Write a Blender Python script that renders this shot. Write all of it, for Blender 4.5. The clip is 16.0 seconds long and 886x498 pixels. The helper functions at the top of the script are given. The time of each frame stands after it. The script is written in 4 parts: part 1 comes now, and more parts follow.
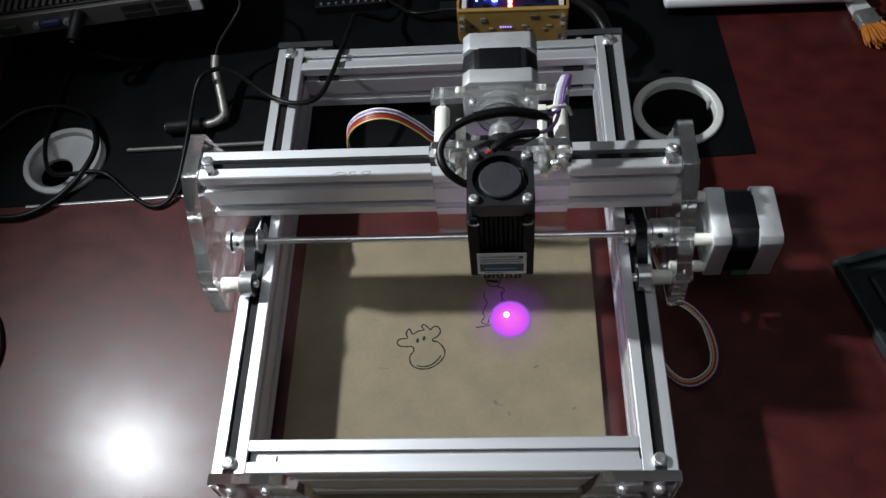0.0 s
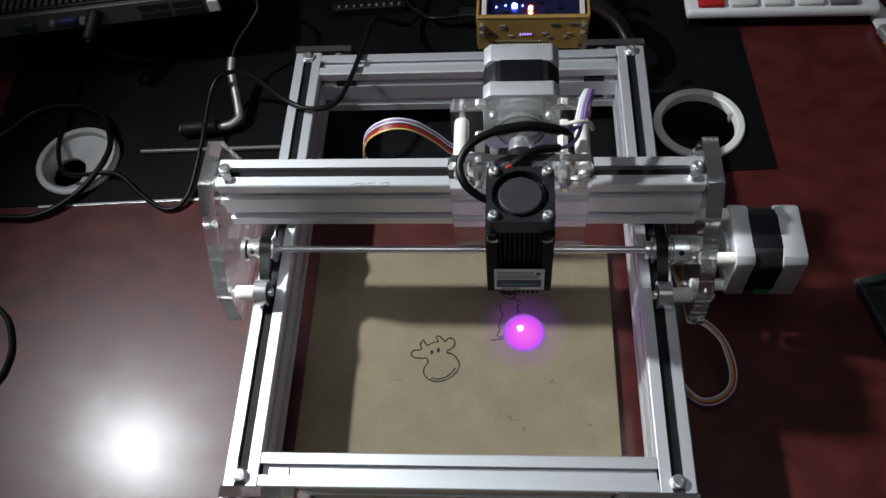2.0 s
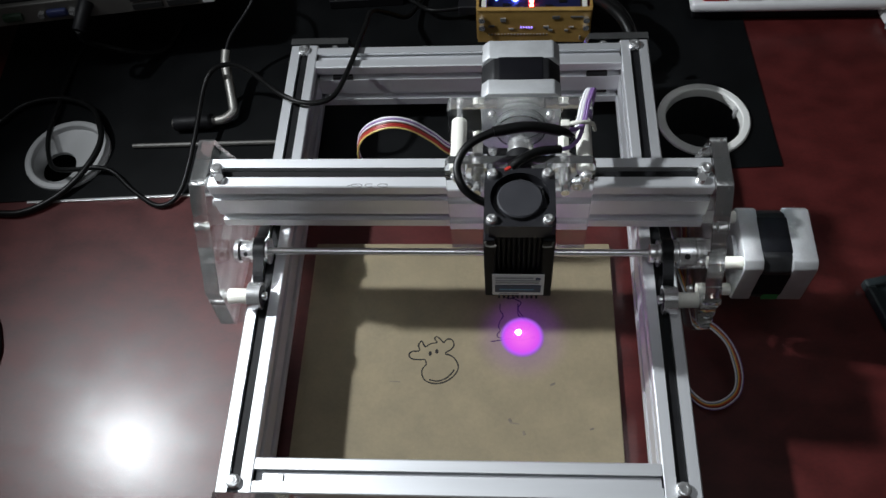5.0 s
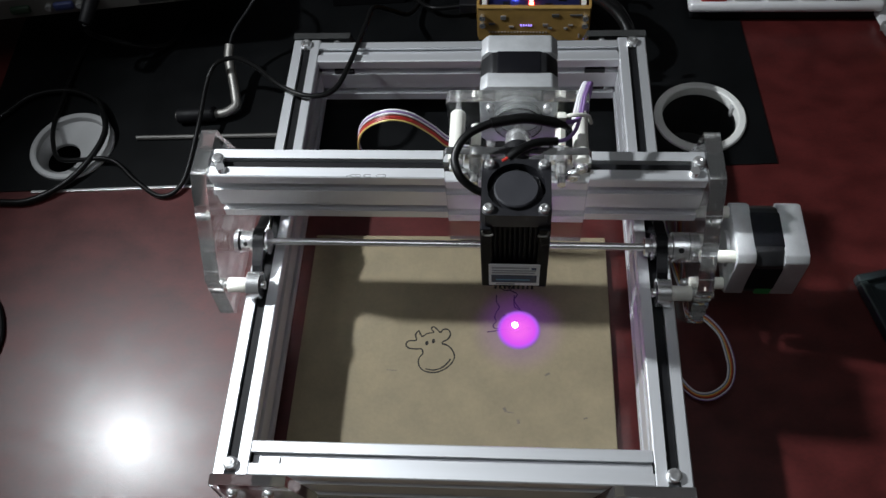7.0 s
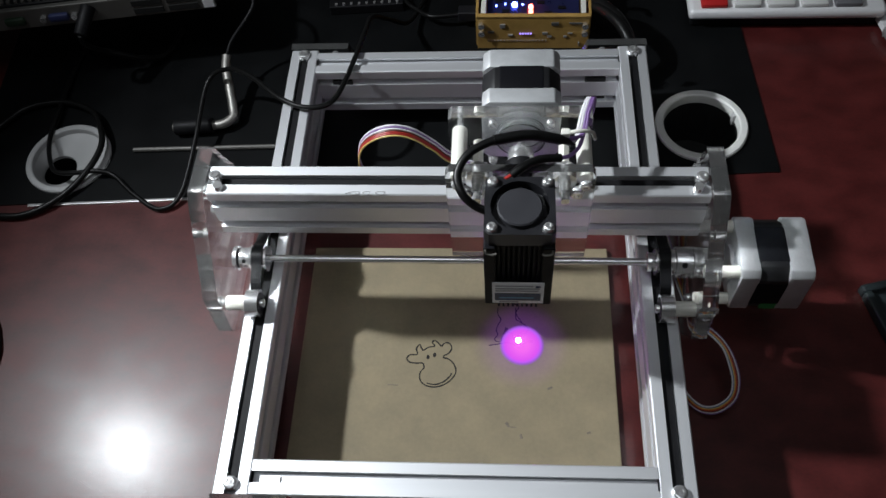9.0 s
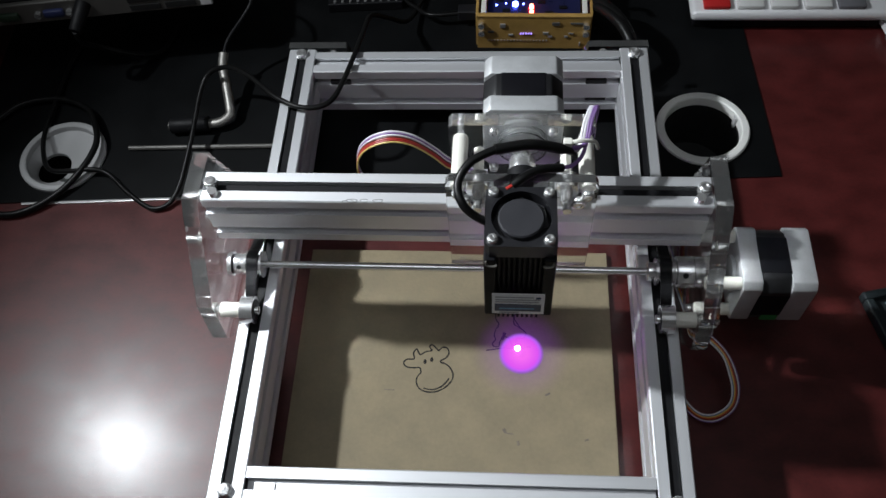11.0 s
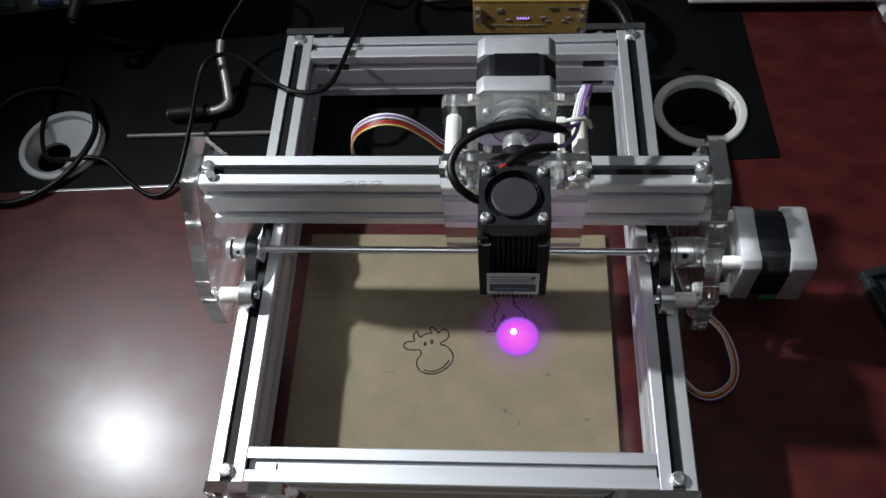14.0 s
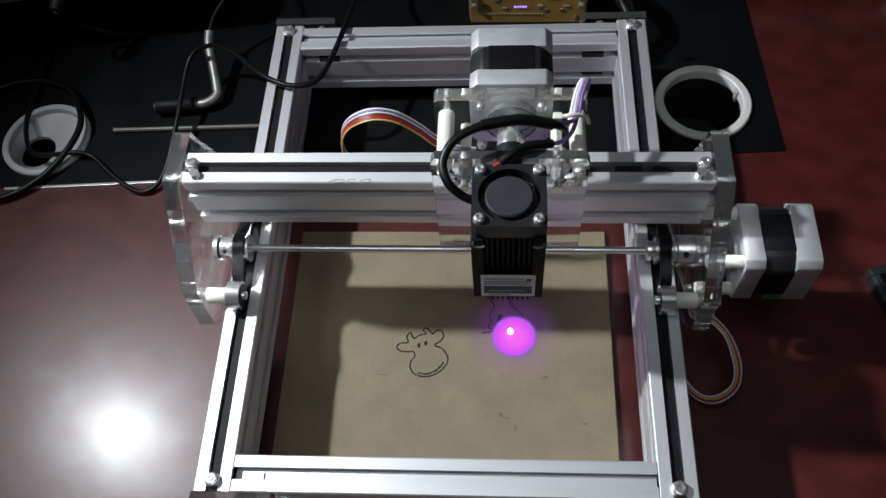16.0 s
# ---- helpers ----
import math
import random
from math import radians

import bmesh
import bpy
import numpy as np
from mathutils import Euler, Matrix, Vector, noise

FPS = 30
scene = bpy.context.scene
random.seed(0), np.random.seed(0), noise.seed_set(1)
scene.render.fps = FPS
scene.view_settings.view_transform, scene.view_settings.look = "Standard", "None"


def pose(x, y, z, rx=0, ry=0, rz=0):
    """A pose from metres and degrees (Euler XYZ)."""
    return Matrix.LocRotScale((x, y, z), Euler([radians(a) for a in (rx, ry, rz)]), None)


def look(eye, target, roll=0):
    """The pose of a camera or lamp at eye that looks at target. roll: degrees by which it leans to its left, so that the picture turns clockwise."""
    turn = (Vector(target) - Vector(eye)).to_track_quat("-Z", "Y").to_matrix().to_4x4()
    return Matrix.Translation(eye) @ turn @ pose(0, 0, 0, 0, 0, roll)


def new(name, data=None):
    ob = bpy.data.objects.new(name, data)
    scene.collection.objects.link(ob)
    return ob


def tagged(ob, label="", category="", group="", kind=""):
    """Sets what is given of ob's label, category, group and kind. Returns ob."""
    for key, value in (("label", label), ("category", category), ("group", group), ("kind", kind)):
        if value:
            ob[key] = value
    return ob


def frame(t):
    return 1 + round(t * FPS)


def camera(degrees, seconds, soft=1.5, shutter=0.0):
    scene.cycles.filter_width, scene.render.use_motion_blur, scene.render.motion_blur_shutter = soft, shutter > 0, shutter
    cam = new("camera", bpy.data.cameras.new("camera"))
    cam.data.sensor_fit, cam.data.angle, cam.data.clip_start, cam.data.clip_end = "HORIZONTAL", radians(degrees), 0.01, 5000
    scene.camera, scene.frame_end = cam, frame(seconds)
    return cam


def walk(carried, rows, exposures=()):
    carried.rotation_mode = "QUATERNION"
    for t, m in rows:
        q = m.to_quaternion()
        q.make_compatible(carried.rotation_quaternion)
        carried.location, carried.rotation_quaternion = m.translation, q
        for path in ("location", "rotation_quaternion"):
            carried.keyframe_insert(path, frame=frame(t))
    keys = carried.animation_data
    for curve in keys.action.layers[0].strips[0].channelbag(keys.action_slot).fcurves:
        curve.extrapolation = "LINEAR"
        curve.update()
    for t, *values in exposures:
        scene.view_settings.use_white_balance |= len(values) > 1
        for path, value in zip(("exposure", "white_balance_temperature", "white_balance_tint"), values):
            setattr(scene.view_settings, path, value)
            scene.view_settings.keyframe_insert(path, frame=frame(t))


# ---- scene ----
# ---- camera and its walk ----
cam = camera(55.2, 16.0)
PATH = [
    (0, pose(0.0377, -0.2929, 0.5220, 31.987, 4.231, 0.856)),
    (0.5, pose(0.0365, -0.2824, 0.5225, 31.899, 4.192, 1.266)),
    (1, pose(0.0324, -0.2782, 0.5196, 31.819, 4.074, 1.402)),
    (1.5, pose(0.0311, -0.2802, 0.5193, 31.774, 3.959, 1.878)),
    (2, pose(0.0292, -0.2813, 0.5218, 31.843, 3.851, 2.037)),
    (2.5, pose(0.0297, -0.2804, 0.5199, 31.886, 3.888, 2.118)),
    (3, pose(0.0271, -0.2795, 0.5184, 31.873, 3.483, 2.236)),
    (3.5, pose(0.0284, -0.2756, 0.5161, 31.892, 3.690, 2.105)),
    (4, pose(0.0256, -0.2703, 0.5137, 31.320, 3.537, 2.029)),
    (6.5, pose(0.0290, -0.2719, 0.5119, 31.404, 3.442, 2.368)),
    (7, pose(0.0299, -0.2835, 0.5130, 31.862, 3.324, 2.665)),
    (7.5, pose(0.0302, -0.2836, 0.5148, 31.893, 3.350, 2.353)),
    (8, pose(0.0287, -0.2808, 0.5132, 32.066, 3.377, 2.493)),
    (8.5, pose(0.0279, -0.2777, 0.5122, 32.051, 3.343, 2.368)),
    (9, pose(0.0282, -0.2738, 0.5128, 31.874, 3.456, 2.285)),
    (11.5, pose(0.0272, -0.2639, 0.5109, 31.338, 2.982, 2.595)),
    (12, pose(0.0277, -0.2646, 0.5089, 31.344, 2.981, 2.477)),
    (12.5, pose(0.0288, -0.2650, 0.5091, 31.247, 3.168, 2.261)),
    (13, pose(0.0276, -0.2677, 0.5082, 31.309, 3.157, 2.177)),
    (13.5, pose(0.0274, -0.2701, 0.5078, 31.268, 3.268, 2.018)),
    (14, pose(0.0282, -0.2739, 0.5073, 31.230, 3.368, 2.112)),
    (14.5, pose(0.0275, -0.2719, 0.5025, 31.223, 3.682, 1.808)),
    (15, pose(0.0325, -0.2648, 0.5027, 30.751, 3.806, 1.644)),
    (15.5, pose(0.0310, -0.2612, 0.5007, 30.371, 3.405, 2.015)),
    (16, pose(0.0320, -0.2571, 0.4973, 30.154, 3.560, 2.044)),
]
walk(cam, PATH)

# the laser head's slide: seconds, sideways, along the rails
SLIDE = [
    (0, 0.0000, 0.0000),
    (0.5, -0.0003, -0.0000),
    (1, -0.0007, -0.0003),
    (1.5, -0.0010, -0.0003),
    (2, -0.0013, -0.0002),
    (2.5, -0.0017, -0.0004),
    (3, -0.0022, -0.0006),
    (3.5, -0.0026, -0.0009),
    (4, -0.0032, -0.0012),
    (6.5, -0.0022, -0.0041),
    (7, -0.0023, -0.0040),
    (7.5, -0.0021, -0.0042),
    (8, -0.0019, -0.0047),
    (8.5, -0.0017, -0.0053),
    (9, -0.0014, -0.0056),
    (11.5, -0.0006, -0.0081),
    (12, -0.0010, -0.0084),
    (12.5, -0.0014, -0.0086),
    (13, -0.0020, -0.0088),
    (13.5, -0.0025, -0.0089),
    (14, -0.0029, -0.0090),
    (14.5, -0.0029, -0.0091),
    (15, -0.0028, -0.0090),
    (15.5, -0.0027, -0.0086),
    (16, -0.0028, -0.0082),
]

# ---- world, lamps and exposure ----
world = bpy.data.worlds.new("room_world")
scene.world = world
world.use_nodes = True
world.node_tree.nodes["Background"].inputs[0].default_value = (0.55, 0.6, 0.7, 1)
world.node_tree.nodes["Background"].inputs[1].default_value = 0.02
scene.view_settings.exposure = 0.0


def area_lamp(name, eye, target, size, power, colour, shape="DISK", spread=180):
    lamp = bpy.data.lights.new(name, "AREA")
    lamp.shape, lamp.size, lamp.energy, lamp.color, lamp.spread = shape, size, power, colour, radians(spread)
    ob = new(name, lamp)
    ob.matrix_world = look(eye, target)
    return ob


area_lamp("desk_lamp_light", (-0.497, 0.092, 0.61), (0.34, -0.12, 0.0), 0.030, 2.2, (0.90, 0.955, 1.0), spread=89)
# unseen overhead fill, added to lift the shaded sides
area_lamp("ambient_fill", (-0.10, -0.45, 1.9), (-0.10, -0.4499, 0.0), 0.9, 4.3, (0.88, 0.94, 1.0), "SQUARE")


# ---- materials ----
def material(name, colour, rough=0.5, metal=0.0, vary=0.12, scale=40.0, bump=0.0, bump_scale=300.0,
             stretch=(1, 1, 1), coat=0.0, transmission=0.0, ior=1.45, random=0.0, specular=0.5):
    """A procedural surface: colour that varies at two scales, uneven gloss and fine relief."""
    mat = bpy.data.materials.new(name)
    mat.use_nodes = True
    nodes, links = mat.node_tree.nodes, mat.node_tree.links
    bsdf = nodes["Principled BSDF"]
    bsdf.inputs["Metallic"].default_value = metal
    bsdf.inputs["IOR"].default_value = ior
    bsdf.inputs["Specular IOR Level"].default_value = specular
    bsdf.inputs["Coat Weight"].default_value = coat
    bsdf.inputs["Coat Roughness"].default_value = 0.14
    bsdf.inputs["Transmission Weight"].default_value = transmission
    coord = nodes.new("ShaderNodeTexCoord")
    mapping = nodes.new("ShaderNodeMapping")
    mapping.inputs["Scale"].default_value = stretch
    links.new(coord.outputs["Object"], mapping.inputs["Vector"])
    coarse, fine = nodes.new("ShaderNodeTexNoise"), nodes.new("ShaderNodeTexNoise")
    coarse.inputs["Scale"].default_value, coarse.inputs["Detail"].default_value = scale, 4
    fine.inputs["Scale"].default_value, fine.inputs["Detail"].default_value = scale * 9, 3
    for n in (coarse, fine):
        links.new(mapping.outputs["Vector"], n.inputs["Vector"])
    mix = nodes.new("ShaderNodeMath")
    mix.operation = "MULTIPLY_ADD"
    links.new(fine.outputs["Fac"], mix.inputs[0])
    mix.inputs[1].default_value = 0.4
    links.new(coarse.outputs["Fac"], mix.inputs[2])
    ramp = nodes.new("ShaderNodeMapRange")
    ramp.inputs[1].default_value, ramp.inputs[2].default_value = 0.35, 1.05
    ramp.inputs[3].default_value, ramp.inputs[4].default_value = 1 - vary, 1 + vary
    links.new(mix.outputs[0], ramp.inputs[0])
    scaled = nodes.new("ShaderNodeVectorMath")
    scaled.operation = "SCALE"
    scaled.inputs[0].default_value = colour
    links.new(ramp.outputs[0], scaled.inputs["Scale"])
    links.new(scaled.outputs[0], bsdf.inputs["Base Color"])
    gloss = nodes.new("ShaderNodeMapRange")
    gloss.inputs[1].default_value, gloss.inputs[2].default_value = 0.35, 1.05
    gloss.inputs[3].default_value, gloss.inputs[4].default_value = rough * 0.85, min(1, rough * 1.15)
    links.new(mix.outputs[0], gloss.inputs[0])
    links.new(gloss.outputs[0], bsdf.inputs["Roughness"])
    if bump:
        relief, grain = nodes.new("ShaderNodeBump"), nodes.new("ShaderNodeTexNoise")
        grain.inputs["Scale"].default_value = bump_scale
        links.new(mapping.outputs["Vector"], grain.inputs["Vector"])
        links.new(grain.outputs["Fac"], relief.inputs["Height"])
        relief.inputs["Strength"].default_value, relief.inputs["Distance"].default_value = bump, 0.0004
        links.new(relief.outputs[0], bsdf.inputs["Normal"])
    return mat


def glowing(name, colour, strength):
    mat = bpy.data.materials.new(name)
    mat.use_nodes = True
    bsdf = mat.node_tree.nodes["Principled BSDF"]
    bsdf.inputs["Base Color"].default_value = (*colour, 1)
    bsdf.inputs["Emission Color"].default_value = (*colour, 1)
    bsdf.inputs["Emission Strength"].default_value = strength
    return mat


ALU_X = material("anodised_aluminium_x", (0.77, 0.78, 0.80), 0.47, 0.74, 0.05, 30, 0.12, 260, (0.04, 1, 1))
ALU_Y = material("anodised_aluminium_y", (0.77, 0.78, 0.80), 0.47, 0.74, 0.05, 30, 0.12, 260, (1, 0.04, 1))
STEEL = material("polished_steel", (0.8, 0.8, 0.8), 0.22, 0.85, 0.08, 120)
CHROME = material("worn_chrome_tube", (0.30, 0.29, 0.27), 0.46, 0.85, 0.15, 90)
CAST = material("cast_motor_aluminium", (0.50, 0.51, 0.52), 0.5, 0.55, 0.14, 90, 0.3, 1100)
BLACK_STEEL = material("black_lamination", (0.007, 0.007, 0.008), 0.5, 0.0, 0.2, 80, 0.1, 500)
BLACK_PLASTIC = material("black_plastic", (0.009, 0.009, 0.011), 0.42, 0.0, 0.2, 120, 0.1, 900)
BLACK_ALU = material("black_anodised_heatsink", (0.0045, 0.0045, 0.006), 0.55, 0.0, 0.15, 90, 0.1, 800, specular=0.12)
HUB = material("fan_hub_grey", (0.022, 0.022, 0.026), 0.5, 0.0, 0.1, 90)
RUBBER = material("black_rubber", (0.006, 0.006, 0.007), 0.55, 0.0, 0.25, 200, 0.2, 900, specular=0.25)
CABLE = material("black_cable_sheath", (0.005, 0.005, 0.005), 0.38, 0.0, 0.25, 150, 0.1, 700, specular=0.25)
NYLON = material("white_nylon", (0.66, 0.65, 0.59), 0.45, 0.0, 0.06, 150)
ACRYLIC = material("clear_acrylic", (0.96, 0.97, 0.97), 0.03, 0.0, 0.01, 20, transmission=1.0, ior=1.3)
ACRYLIC_EDGE = material("sawn_acrylic_edge", (0.84, 0.85, 0.84), 0.07, 0.0, 0.2, 60, 0.5, 260, transmission=0.95, ior=1.49)
BOARD = material("hardboard", (0.228, 0.187, 0.117), 0.72, 0.0, 0.20, 45, 0.3, 500)
CHAR = material("charred_line", (0.012, 0.010, 0.010), 0.9, 0.0, 0.5, 300)
PENCIL = material("pencil_grey", (0.30, 0.30, 0.31), 0.7, 0.0, 0.3, 300)
STAIN = material("grey_smudge", (0.15, 0.125, 0.10), 0.85, 0.0, 0.4, 300)
PANEL = material("black_leatherette", (0.0038, 0.0042, 0.0046), 0.5, 0.0, 0.35, 30, 0.3, 900, specular=0.16)
TRIM = material("brushed_trim", (0.6, 0.6, 0.6), 0.35, 0.8, 0.15, 90, stretch=(0.1, 1, 1))
RING = material("satin_grey_plastic", (0.76, 0.76, 0.73), 0.4, 0.0, 0.06, 60)
WHITE_PLASTIC = material("white_plastic", (0.48, 0.48, 0.48), 0.4, 0.0, 0.05, 60)
# near-black that paints the shade inside wells, slots and screw holes
HOLE_SHADE = material("painted_hole_shade", (0.008, 0.008, 0.008), 0.8, 0.0, 0.2, 60)
AMBER = material("amber_circuit_board", (0.36, 0.22, 0.065), 0.35, 0.0, 0.2, 90, 0.1, 500)
SOLDER = material("solder", (0.65, 0.65, 0.66), 0.3, 0.8, 0.1, 300)
CASE_GREY = material("grey_metal_case", (0.10, 0.096, 0.088), 0.45, 0.2, 0.12, 60)
CASE_DARK = material("dark_plastic_case", (0.006, 0.006, 0.007), 0.5, 0.0, 0.2, 60, specular=0.25)
VGA_BLUE = material("blue_connector", (0.02, 0.028, 0.09), 0.45, 0.0, 0.1, 80)
SILVER_PLASTIC = material("silver_plastic", (0.75, 0.75, 0.76), 0.35, 0.15, 0.05, 60)
KEY_WHITE = material("white_key", (0.6, 0.6, 0.59), 0.45, 0.0, 0.05, 80)
KEY_GREY = material("grey_key", (0.12, 0.12, 0.13), 0.45, 0.0, 0.08, 80)
KEY_RED = material("red_key", (0.45, 0.02, 0.02), 0.45, 0.0, 0.08, 80)
ORANGE = material("orange_bristle", (0.52, 0.17, 0.015), 0.6, 0.0, 0.35, 200)
FERRULE = material("dull_tinned_metal", (0.30, 0.30, 0.29), 0.45, 0.6, 0.25, 120)
SLATE = material("dark_slate_plastic", (0.018, 0.024, 0.026), 0.4, 0.0, 0.15, 40, 0.2, 600)
LABEL_WHITE = material("white_paper_label", (0.75, 0.76, 0.78), 0.5, 0.0, 0.04, 200)
LABEL_BLUE = material("blue_label_print", (0.010, 0.030, 0.085), 0.4, 0.0, 0.6, 220)
LABEL_SHINE = material("painted_label_shine", (0.10, 0.25, 0.42), 0.4, 0.0, 0.4, 200)
LABEL_GREY = material("grey_label_print", (0.35, 0.36, 0.38), 0.5, 0.0, 0.1, 150)
PORT_GREEN = material("green_connector", (0.014, 0.03, 0.016), 0.5, 0.0, 0.15, 80)
GREEN = material("green_sticker", (0.02, 0.2, 0.05), 0.5, 0.0, 0.1, 150)
WIRES = {
    "white": material("white_wire", (0.7, 0.69, 0.72), 0.45, 0.0, 0.06, 150),
    "purple": material("purple_wire", (0.2, 0.11, 0.3), 0.45, 0.0, 0.1, 150),
    "red": material("red_wire", (0.38, 0.025, 0.018), 0.45, 0.0, 0.1, 150),
    "orange": material("orange_wire", (0.6, 0.2, 0.03), 0.45, 0.0, 0.1, 150),
    "yellow": material("yellow_wire", (0.65, 0.5, 0.15), 0.45, 0.0, 0.1, 150),
    "brown": material("brown_wire", (0.1, 0.03, 0.02), 0.45, 0.0, 0.1, 150),
    "blue": material("blue_wire", (0.12, 0.2, 0.35), 0.45, 0.0, 0.1, 150),
}
WALL = material("painted_wall", (0.68, 0.67, 0.64), 0.8, 0.0, 0.05, 3)
CEILING = material("white_ceiling", (0.75, 0.75, 0.74), 0.9, 0.0, 0.04, 3)
FLOOR = material("floor_tile", (0.3, 0.28, 0.25), 0.5, 0.0, 0.1, 4)
LED_RED = glowing("red_led", (1.0, 0.05, 0.03), 40.0)
LED_BLUE = glowing("blue_led", (0.08, 0.12, 1.0), 30.0)
LED_VIOLET = glowing("violet_led", (0.35, 0.25, 1.0), 2.0)
LASER_CORE = glowing("laser_core", (0.62, 0.16, 1.0), 220.0)


def painted_bloom():
    """The lens bloom round the laser dot, painted as a magenta emissive disc, fading out at its rim."""
    mat = bpy.data.materials.new("painted_bloom")
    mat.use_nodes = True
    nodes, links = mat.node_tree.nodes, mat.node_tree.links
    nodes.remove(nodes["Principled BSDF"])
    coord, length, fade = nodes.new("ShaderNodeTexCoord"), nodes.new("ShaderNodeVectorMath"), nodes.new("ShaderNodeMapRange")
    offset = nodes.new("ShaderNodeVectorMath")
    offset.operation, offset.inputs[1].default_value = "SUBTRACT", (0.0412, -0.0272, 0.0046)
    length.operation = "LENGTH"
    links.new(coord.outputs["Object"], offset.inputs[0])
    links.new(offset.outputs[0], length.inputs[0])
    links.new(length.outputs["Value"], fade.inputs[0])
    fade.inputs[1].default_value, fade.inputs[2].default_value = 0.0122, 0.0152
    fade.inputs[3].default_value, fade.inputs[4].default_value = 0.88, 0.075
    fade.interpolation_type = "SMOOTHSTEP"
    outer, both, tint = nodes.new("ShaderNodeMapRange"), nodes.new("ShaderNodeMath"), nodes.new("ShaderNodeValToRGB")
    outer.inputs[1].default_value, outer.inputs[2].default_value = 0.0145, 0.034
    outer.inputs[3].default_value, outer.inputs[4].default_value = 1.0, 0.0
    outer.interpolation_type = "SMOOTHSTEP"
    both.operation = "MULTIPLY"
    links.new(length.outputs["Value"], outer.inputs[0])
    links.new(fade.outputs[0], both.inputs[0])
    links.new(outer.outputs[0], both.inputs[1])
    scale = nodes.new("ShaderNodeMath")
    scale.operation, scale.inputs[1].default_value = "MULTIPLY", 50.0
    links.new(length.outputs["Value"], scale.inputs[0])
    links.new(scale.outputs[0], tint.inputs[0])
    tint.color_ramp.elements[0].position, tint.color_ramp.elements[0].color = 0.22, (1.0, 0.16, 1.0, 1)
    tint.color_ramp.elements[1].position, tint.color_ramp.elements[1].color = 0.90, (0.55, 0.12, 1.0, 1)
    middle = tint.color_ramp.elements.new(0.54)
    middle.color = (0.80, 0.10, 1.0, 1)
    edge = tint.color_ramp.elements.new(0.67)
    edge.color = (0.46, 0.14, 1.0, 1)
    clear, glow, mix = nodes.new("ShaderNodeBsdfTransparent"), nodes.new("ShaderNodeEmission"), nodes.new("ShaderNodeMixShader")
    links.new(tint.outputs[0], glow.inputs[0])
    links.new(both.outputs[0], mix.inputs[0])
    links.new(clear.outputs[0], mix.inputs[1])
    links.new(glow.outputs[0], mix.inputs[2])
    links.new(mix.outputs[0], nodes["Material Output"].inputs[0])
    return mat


PAINTED_BLOOM = painted_bloom()

def desk_laminate():
    """Dark red laminate under a worn lacquer: wavy figure, hairline scratches, a sharp and a broad gloss."""
    mat = material("mahogany_laminate", (0.066, 0.0098, 0.0092), 0.43, 0.0, 0.5, 38, 0.0, 900, (1, 1.5, 1), coat=0.31, specular=0.56)
    nodes, links = mat.node_tree.nodes, mat.node_tree.links
    bsdf = nodes["Principled BSDF"]
    bsdf.inputs["Coat Roughness"].default_value = 0.22
    coord = nodes.new("ShaderNodeTexCoord")
    total = None
    # hairlines that run every way, one set of thin stretched streaks per direction
    for angle, scale, cut in ((12, 55, 0.60), (58, 48, 0.62), (103, 60, 0.61), (151, 52, 0.62)):
        turn, grain, edge = nodes.new("ShaderNodeMapping"), nodes.new("ShaderNodeTexNoise"), nodes.new("ShaderNodeMapRange")
        turn.inputs["Rotation"].default_value = (0, 0, radians(angle))
        turn.vector_type = "TEXTURE"
        turn.inputs["Scale"].default_value = (1.1, 0.05, 1.0)
        grain.inputs["Scale"].default_value, grain.inputs["Detail"].default_value = scale, 2.0
        grain.inputs["Distortion"].default_value = 0.25
        edge.inputs[1].default_value, edge.inputs[2].default_value = cut, cut + 0.12
        links.new(coord.outputs["Object"], turn.inputs["Vector"])
        links.new(turn.outputs[0], grain.inputs["Vector"])
        links.new(grain.outputs["Fac"], edge.inputs[0])
        if total is None:
            total = edge
        else:
            add = nodes.new("ShaderNodeMath")
            links.new(total.outputs[0], add.inputs[0])
            links.new(edge.outputs[0], add.inputs[1])
            total = add
    pores = nodes.new("ShaderNodeTexNoise")
    pores.inputs["Scale"].default_value, pores.inputs["Detail"].default_value = 1100, 2
    links.new(coord.outputs["Object"], pores.inputs["Vector"])
    height = nodes.new("ShaderNodeMath")
    height.operation, height.inputs[1].default_value = "MULTIPLY_ADD", 0.8
    links.new(total.outputs[0], height.inputs[0])
    links.new(pores.outputs["Fac"], height.inputs[2])
    relief = nodes.new("ShaderNodeBump")
    relief.inputs["Strength"].default_value, relief.inputs["Distance"].default_value = 0.045, 0.0004
    links.new(height.outputs[0], relief.inputs["Height"])
    links.new(relief.outputs[0], bsdf.inputs["Normal"])
    links.new(relief.outputs[0], bsdf.inputs["Coat Normal"])
    return mat


DESK = desk_laminate()


# ---- mesh helpers ----
def thing(name, label, category, group="", kind=""):
    return tagged(new(name), label, category, group, kind)


def mesh_object(name, bm, mats, smooth=False):
    data = bpy.data.meshes.new(name)
    bmesh.ops.recalc_face_normals(bm, faces=bm.faces)
    for f in bm.faces:
        f.smooth = smooth
    bm.to_mesh(data)
    bm.free()
    for m in mats if isinstance(mats, (list, tuple)) else [mats]:
        data.materials.append(m)
    if smooth:
        data.set_sharp_from_angle(angle=radians(40))
    return new(name, data)


def part(name, bm, mat, parent, label="", smooth=False):
    ob = mesh_object(name, bm, mat, smooth)
    ob.parent = parent
    return tagged(ob, label)


def whole(name, bm, mat, label, category, group="", kind="", smooth=False):
    return tagged(mesh_object(name, bm, mat, smooth), label, category, group, kind)


